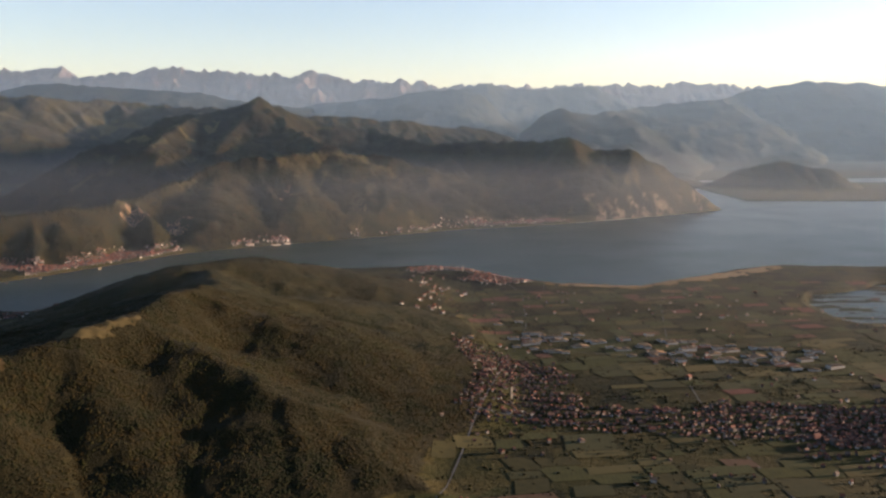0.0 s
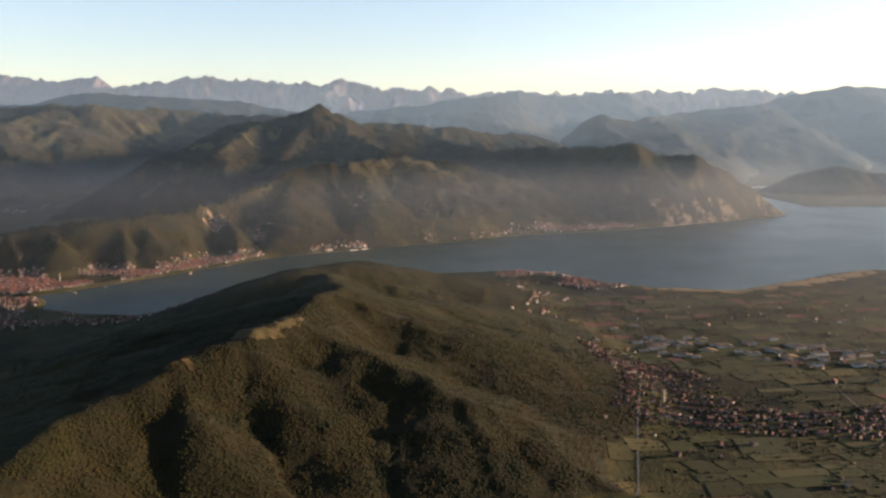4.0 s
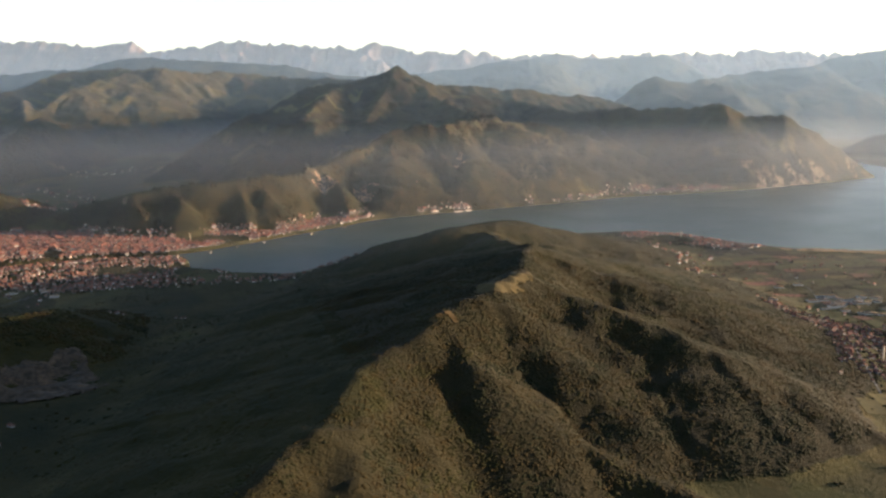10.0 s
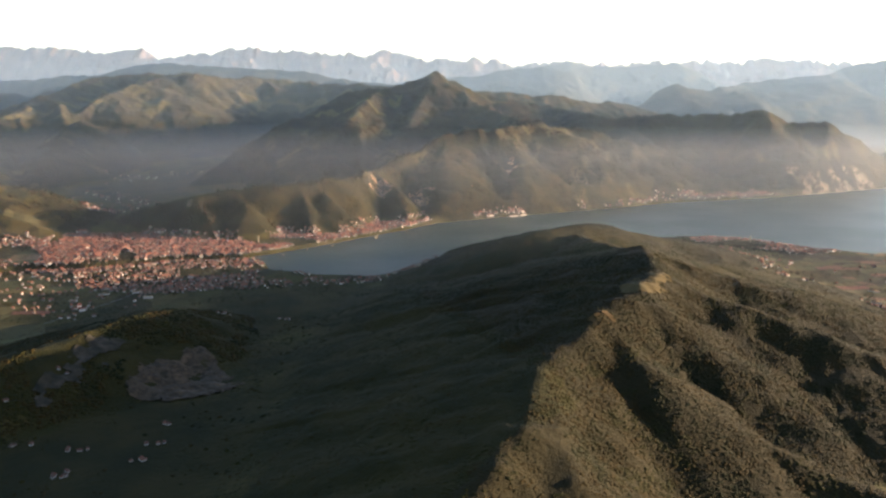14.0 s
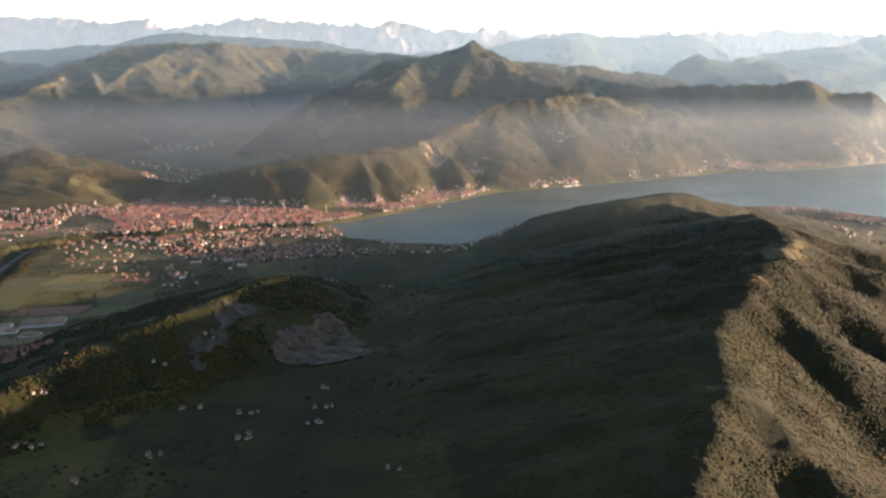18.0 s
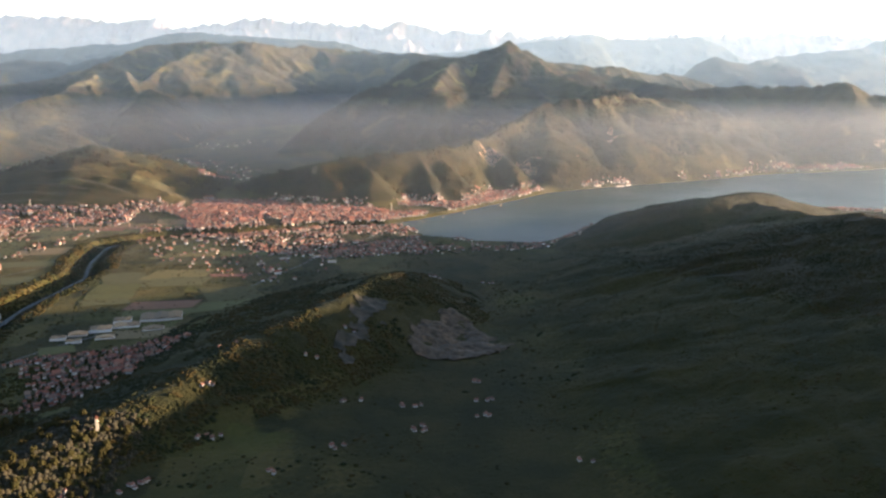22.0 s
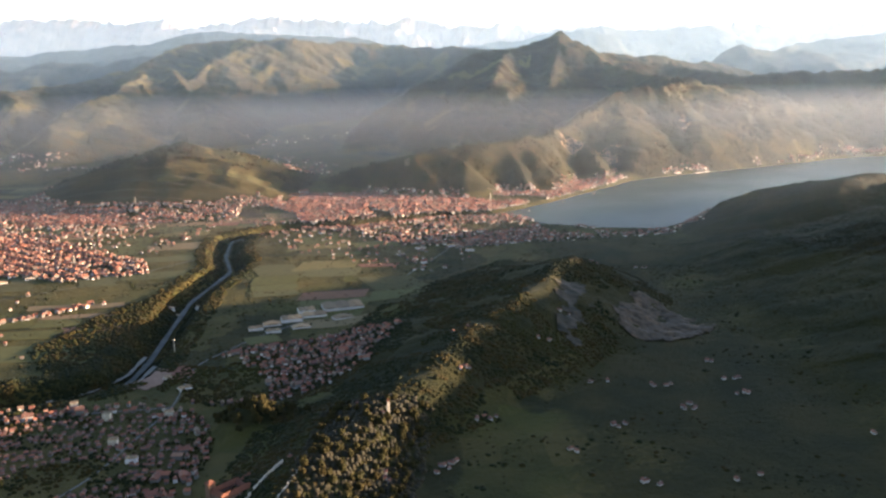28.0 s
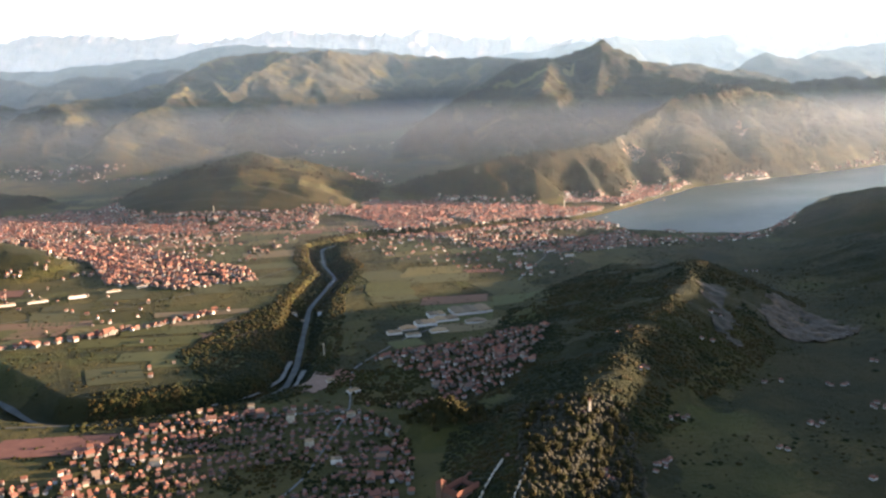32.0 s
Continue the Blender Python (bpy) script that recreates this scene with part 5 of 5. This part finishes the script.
draped("ground_reeds", [(40, 366), (56, 367), (89, 362), (122, 384), (150, 405), (176, 418), (172, 404), (140, 380), (116, 366), (88, 352), (52, 358)], REEDS, "brown reed belt along the lake shore", "reeds", 0.4, 1.2, 0.15, 0.0, 541)
draped("ground_reeds", [(-118, 370), (-113, 388), (-101, 399), (-87, 406), (-90, 397), (-103, 385), (-113, 365)], REEDS, "tan reed spit at the foot of the hill", "reeds", 0.3, 0.9, 0.15, 0.0, 547)
# Pale gravel strips, added to stand for the river's bright, reflecting water.
for line in ([(-306.6, 158), (-306.2, 147), (-312.6, 138.6), (-320, 135), (-329, 131.8), (-340, 128.6)], [(-311.4, 164), (-310.4, 152), (-314, 143), (-321, 137.5)]):
    ribbon("ground_bright_strip", line, 0.9, 0, GRAVEL, "pale gravel strip standing in for the river's bright water", "gravel bank", lambda x, y: river_level(x, y) + 0.12, 0.7)
DRY = field_mat("hill_grass", (0.026, 0.018, 0.007), (0.062, 0.038, 0.014), 0.8)
draped("ground_clearing", [(-88, 176), (-84, 186), (-78, 194), (-73, 193), (-74, 183), (-80, 176)], DRY, "dry ochre grass clearing on the hill crest", "clearing", 0.9, 0.45, -0.45, 0.0, 561)
draped("ground_clearing", [(-97, 158), (-94, 165), (-89, 165), (-92, 157)], DRY, "dry ochre grass clearing on the hill crest", "clearing", 0.9, 0.45, -0.45, 0.0, 563)
draped("ground_sports_field", [(-307, 140), (-305, 151), (-296, 145), (-298, 135)], plain_material("red_earth", [(0.3, (0.085, 0.05, 0.033)), (0.7, (0.15, 0.092, 0.062))], 0.6), "reddish sports ground with a pale track", "sports ground", 0.05, 0.7, 0.15, 0.0, 571)

# ---- the castle on its ridge ----
PLASTER = plain_material("old_plaster", [(0.3, (0.051, 0.02852, 0.01798)), (0.7, (0.09, 0.0527, 0.03348))], 1.2)
PALE_STONE = plain_material("pale_stone", [(0.3, (0.24, 0.20, 0.145)), (0.7, (0.36, 0.31, 0.235))], 1.5)
RED_TILE = plain_material("red_tiles", [(0.3, (0.06, 0.0216, 0.012)), (0.7, (0.102, 0.0384, 0.021))], 3.0)


def wing(parent, x, y, w, d, h, turn, name="wing"):
    ob = new(name, mesh_of(name, WALL_CO * np.array((w, d, h)), [WALL_F4, WALL_F5], (PLASTER,)))
    ob.parent = parent
    ob.matrix_local = pose(x, y, 0, 0, 0, turn)
    child("roof", mesh_of("roof", ROOF_CO * np.array((w, d, h)), [ROOF_F4, ROOF_F3], (RED_TILE,)), ob)
    co, f = prism(-0.08, 0.08, -0.02, 0.02, -0.12, 0.12)
    glass = mesh_of("window", co, [f], (ASPHALT,))
    for k in range(int(w / 0.55)):
        for side in (-1, 1):
            child("window", glass, ob, (-w / 2 + 0.35 + 0.55 * k, side * (d / 2 + 0.005), 0.55 * h))
    return ob


def castle(x, y):
    ob = empty("castle", x, y, float(ground_z(x, y)), 52)
    for px, py, w, d, h, turn in ((0, -1.5, 4.4, 0.9, 0.95, 0), (0, 1.5, 4.4, 0.9, 0.8, 0), (-2.1, 0, 3.0, 0.9, 1.05, 90), (2.1, 0, 3.0, 0.9, 0.75, 90), (3.6, 1.7, 2.4, 0.7, 0.6, 15)):
        wing(ob, px, py, w, d, h, turn)
    co, f = prism(-0.55, 0.55, -0.55, 0.55, -1, 2.1)
    tower = child("tower", mesh_of("tower", co, [f], (PLASTER,)), ob, (-2.2, 1.6, 0))
    top = np.array([(-.66, -.66, 2.1), (.66, -.66, 2.1), (.66, .66, 2.1), (-.66, .66, 2.1), (0, 0, 2.6)])
    child("roof", mesh_of("roof", top, [np.array([(3, 2, 1, 0)]), np.array([(0, 1, 4), (1, 2, 4), (2, 3, 4), (3, 0, 4)])], (RED_TILE,)), tower)
    return tagged(ob, "red-roofed castle with courtyard and square tower on a ridge", "castle")


castle(-266.8, 92.6)


def garden_wall(line, high, label):
    ob = empty("garden_wall", line[0][0], line[0][1], 0)
    for a, b in zip(line, line[1:]):
        n = max(1, int(math.hypot(b[0] - a[0], b[1] - a[1]) / 1.2))
        for k in range(n):
            p, q = [np.array(a) + (np.array(b) - np.array(a)) * t / n for t in (k, k + 1)]
            w = math.hypot(*(q - p))
            co, f = prism(0, w * 1.02, -0.07, 0.07, -0.6, high)
            cap, g = prism(0, w * 1.02, -0.1, 0.1, high, high + 0.05)
            z = float(ground_z(*p))
            piece = new("wall_piece", mesh_of("wall_piece", co, [f], (PALE_STONE,)))
            piece.parent = ob
            piece.matrix_local = Matrix.Translation((-line[0][0], -line[0][1], 0)) @ pose(p[0], p[1], z, 0, 0, math.degrees(math.atan2(q[1] - p[1], q[0] - p[0])))
            child("coping", mesh_of("coping", cap, [g], (PALE_STONE,)), piece)
    return tagged(ob, label, "wall")


garden_wall([(-265, 87), (-263, 92), (-260.5, 99)], 0.5, "long pale stone terrace wall on the castle ridge")
garden_wall([(-259.5, 87), (-258, 92), (-256.5, 97)], 0.4, "lower pale stone terrace wall on the ridge")
for x, y, turn in ((-259.8, 100.5, 60), (-258.2, 98.8, 20), (-262, 86, 30), (-255, 88, 10), (-247, 113, 40), (-245, 114.5, 30), (-242.5, 116, 20), (-252, 117, 15), (-237, 148, 40), (-234, 150, 10)):
    house(x, y, float(ground_z(x, y)), radians(turn), 3, "pale ochre house on the castle ridge", "houses on the castle ridge")


# ---- single trees round the castle ----
def tree_parts(seed):
    r = np.random.default_rng(seed)
    bm = bmesh.new()
    spots = [Vector((0, 0, 0)), Vector((0.02, 0.01, 0.35)), Vector((-0.01, 0.03, 0.7))]
    for a, b, ra, rb in ((spots[0], spots[1], 0.07, 0.05), (spots[1], spots[2], 0.05, 0.02), (spots[1], Vector((0.22, 0.05, 0.65)), 0.035, 0.012), (spots[1], Vector((-0.18, -0.12, 0.6)), 0.035, 0.012)):
        m = Matrix.Translation((a + b) / 2) @ (b - a).to_track_quat("Z", "Y").to_matrix().to_4x4()
        bmesh.ops.create_cone(bm, segments=5, radius1=ra, radius2=rb, depth=(b - a).length, matrix=m)
    trunk = bpy.data.meshes.new("trunk")
    bm.to_mesh(trunk)
    bm.free()
    trunk.materials.append(BARK)
    n = 22
    way = r.normal(0, 1, (n, 3))
    way = way / np.linalg.norm(way, axis=1)[:, None] * r.uniform(0.1, 0.38, n)[:, None]
    at = way * np.array((1, 1, 0.95)) + np.array((0, 0, 0.62))
    co, f = CROWNS[seed % 4]
    s = r.uniform(0.26, 0.46, n)
    p = placed(co - np.array((0, 0, 0.4)), at, r.uniform(0, 6, n), np.stack((s, s, s), 1))
    return trunk, mesh_of("crown", p, [repeated(f, n, len(co))], (GROVE_O,))


GROVE_O = object_material("grove_crown", [(0.01113, 0.0105, 0.002228), (0.01731, 0.01342, 0.002785), (0.0136, 0.01196, 0.002228), (0.02102, 0.01459, 0.003156)], 0.95, 0.1, (0.009273, 0.008751, 0.002228))
TREE_KINDS = [tree_parts(s) for s in range(5)]


def tree(x, y, size, turn, kind, label, group):
    ob = empty("tree", x, y, float(ground_z(x, y)) - 0.05, turn)
    trunk, crown = TREE_KINDS[kind]
    ob.scale = (size, size, size)
    child("trunk", trunk, ob)
    child("crown", crown, ob)
    return tagged(ob, label, "tree", group)


gx, gy = spread(-258, -239, 85, 119, 1500)
wood("grove_canopy", gx, gy, 0.6 + 0.5 * RNG.random(len(gx)), "thick olive-green canopy of the castle grove", island_material("grove_crowns", [(0.01051, 0.009046, 0.001856), (0.01607, 0.01167, 0.002413), (0.01236, 0.01022, 0.002042), (0.01917, 0.01313, 0.002785)], 0.95, (0.009273, 0.007586, 0.002228)), 0.7)
for k in range(150):
    x, y = RNG.uniform(-257, -240), RNG.uniform(86, 118)
    tree(x, y, RNG.uniform(0.9, 1.5), RNG.uniform(0, 360), k % 5, "broad leafy tree in the castle grove", "trees of the castle grove")
for k in range(58):
    x, y = -270 + RNG.normal(0, 3.6), 118.5 + RNG.normal(0, 2.6)
    tree(x, y, RNG.uniform(1.1, 1.7), RNG.uniform(0, 360), k % 5, "olive-green tree on a small mound", "trees of the mound")
for k in range(110):
    x, y = RNG.uniform(-335, -276), RNG.uniform(84, 125)
    tree(x, y, RNG.uniform(0.45, 0.75), RNG.uniform(0, 360), k % 5, "garden tree between village houses", "garden trees of the village")


# ---- village buildings that stand out ----
def block(x, y, w, d, h, turn, label):
    z = float(ground_z(x, y))
    ob = empty("apartment_block", x, y, z, turn)
    co, f = prism(-w / 2, w / 2, -d / 2, d / 2, -0.5, h)
    child("wall", mesh_of("wall", co, [f], (PALE_STONE,)), ob)
    co, f = prism(-w / 2 - 0.06, w / 2 + 0.06, -d / 2 - 0.06, d / 2 + 0.06, h, h + 0.09)
    child("roof", mesh_of("roof", co, [f], (SHED_ROOF,)), ob)
    co, f = prism(-0.09, 0.09, -0.02, 0.02, -0.07, 0.07)
    glass = mesh_of("window", co, [f], (ASPHALT,))
    for level in range(int(h / 0.32)):
        for k in range(int(w / 0.4)):
            for side in (-1, 1):
                child("window", glass, ob, (-w / 2 + 0.25 + 0.4 * k, side * (d / 2 + 0.004), 0.2 + 0.32 * level))
    return tagged(ob, label, "apartment block", "apartment blocks")


for x, y, w, d, h, turn in ((-300, 122, 1.4, 1.1, 1.5, 10), (-309, 127, 1.2, 1.0, 1.2, 20), (-289, 124, 1.6, 1.0, 1.1, 15), (-318, 104, 1.8, 1.0, 1.0, 12), (-294, 112, 1.5, 1.0, 1.2, 12)):
    block(x, y, w, d, h, turn, "pale flat-roofed apartment block among houses")


def bell_tower(x, y, h):
    ob = empty("bell_tower", x, y, float(ground_z(x, y)), 20)
    for z0, z1, w, name in ((-0.5, h * 0.75, 0.42, "shaft"), (h * 0.75, h * 0.95, 0.36, "belfry")):
        co, f = prism(-w / 2, w / 2, -w / 2, w / 2, z0, z1)
        child(name, mesh_of(name, co, [f], (PALE_STONE,)), ob)
    w, z = 0.24, h * 0.95
    spire = np.array([(-w, -w, z), (w, -w, z), (w, w, z), (-w, w, z), (0, 0, z + 0.6)])
    child("spire", mesh_of("spire", spire, [np.array([(3, 2, 1, 0)]), np.array([(0, 1, 4), (1, 2, 4), (2, 3, 4), (3, 0, 4)])], (RED_TILE,)), ob)
    return tagged(ob, "slender pale stone bell tower with pointed roof", "bell tower")


for x, y, h in ((-246, 113, 2.6), (-232, 384, 4.2), (-398, 352, 4.0), (-372, 246, 3.6), (18, 205, 3.6), (10, 398, 3.4), (60, 604, 3.6)):
    bell_tower(x, y, h)


def pylon(x, y, h):
    ob = empty("mast", x, y, float(ground_z(x, y)))
    co, f = prism(-0.07, 0.07, -0.07, 0.07, 0, h)
    child("pole", mesh_of("pole", co, [f], (PALE_STONE,)), ob)
    co, f = prism(-0.16, 0.16, -0.16, 0.16, h, h + 0.25)
    child("head", mesh_of("head", co, [f], (PALE_STONE,)), ob)
    return tagged(ob, "tall pale mast by the river works", "mast")


pylon(-302, 159, 3.0)


# ---- jetties and boats by the lake town ----
def boat(x, y, size, turn):
    ob = empty("boat", x, y, 0.0, turn)
    hull = np.array([(-.5, -.16, .16), (.2, -.18, .16), (.6, 0, .2), (.2, .18, .16), (-.5, .16, .16), (-.45, -.1, -.08), (.2, -.1, -.08), (.45, 0, -.06), (.2, .1, -.08), (-.45, .1, -.08)]) * size
    f4 = np.array([(0, 5, 6, 1), (1, 6, 7, 2), (2, 7, 8, 3), (3, 8, 9, 4), (4, 9, 5, 0)])
    f5 = np.array([(0, 1, 2, 3, 4), (9, 8, 7, 6, 5)])
    child("hull", mesh_of("hull", hull, [f4, f5], (PALE_STONE,)), ob)
    co, f = prism(-.2 * size, .15 * size, -.09 * size, .09 * size, .16 * size, .32 * size)
    child("cabin", mesh_of("cabin", co, [f], (SHED_ROOF,)), ob)
    return tagged(ob, "small white motor boat on the lake", "boat", "boats on the lake")


for x, y, size, turn in ((-214, 362, 1.2, 40), (-206, 376, 1.2, 60), (-196, 388, 1.4, 55), (-178, 414, 2.2, 60), (-164, 436, 1.4, 60), (-226, 350, 1.1, 20), (-180, 318, 1.0, 100), (-172, 318, 1.0, 90), (340, 880, 4.0, 10), (2, 420, 1.3, 150), (-4, 422, 1.2, 160), (8, 416, 1.2, 140)):
    boat(x, y, size, turn)


def jetty(x, y, length, turn):
    ob = empty("jetty", x, y, 0.0, turn)
    co, f = prism(0, length, -0.14, 0.14, 0.22, 0.30)
    child("deck", mesh_of("deck", co, [f], (PALE_STONE,)), ob)
    co, f = prism(-0.06, 0.06, -0.06, 0.06, -1.0, 0.22)
    pile = mesh_of("pile", co, [f], (BARK,))
    for k in range(int(length)):
        child("pile", pile, ob, (0.5 + k, 0, 0))
    return tagged(ob, "narrow landing stage on piles at the shore", "jetty", "jetties")


for x, y, length, turn in ((-218, 366, 3, -40), (-204, 388, 3, -35), (-187, 412, 3, -30), (-185, 311, 3, 85), (-178, 310, 3, 90), (-200, 316, 3, 75), (-6, 418, 4, 120)):
    jetty(x, y, length, turn)
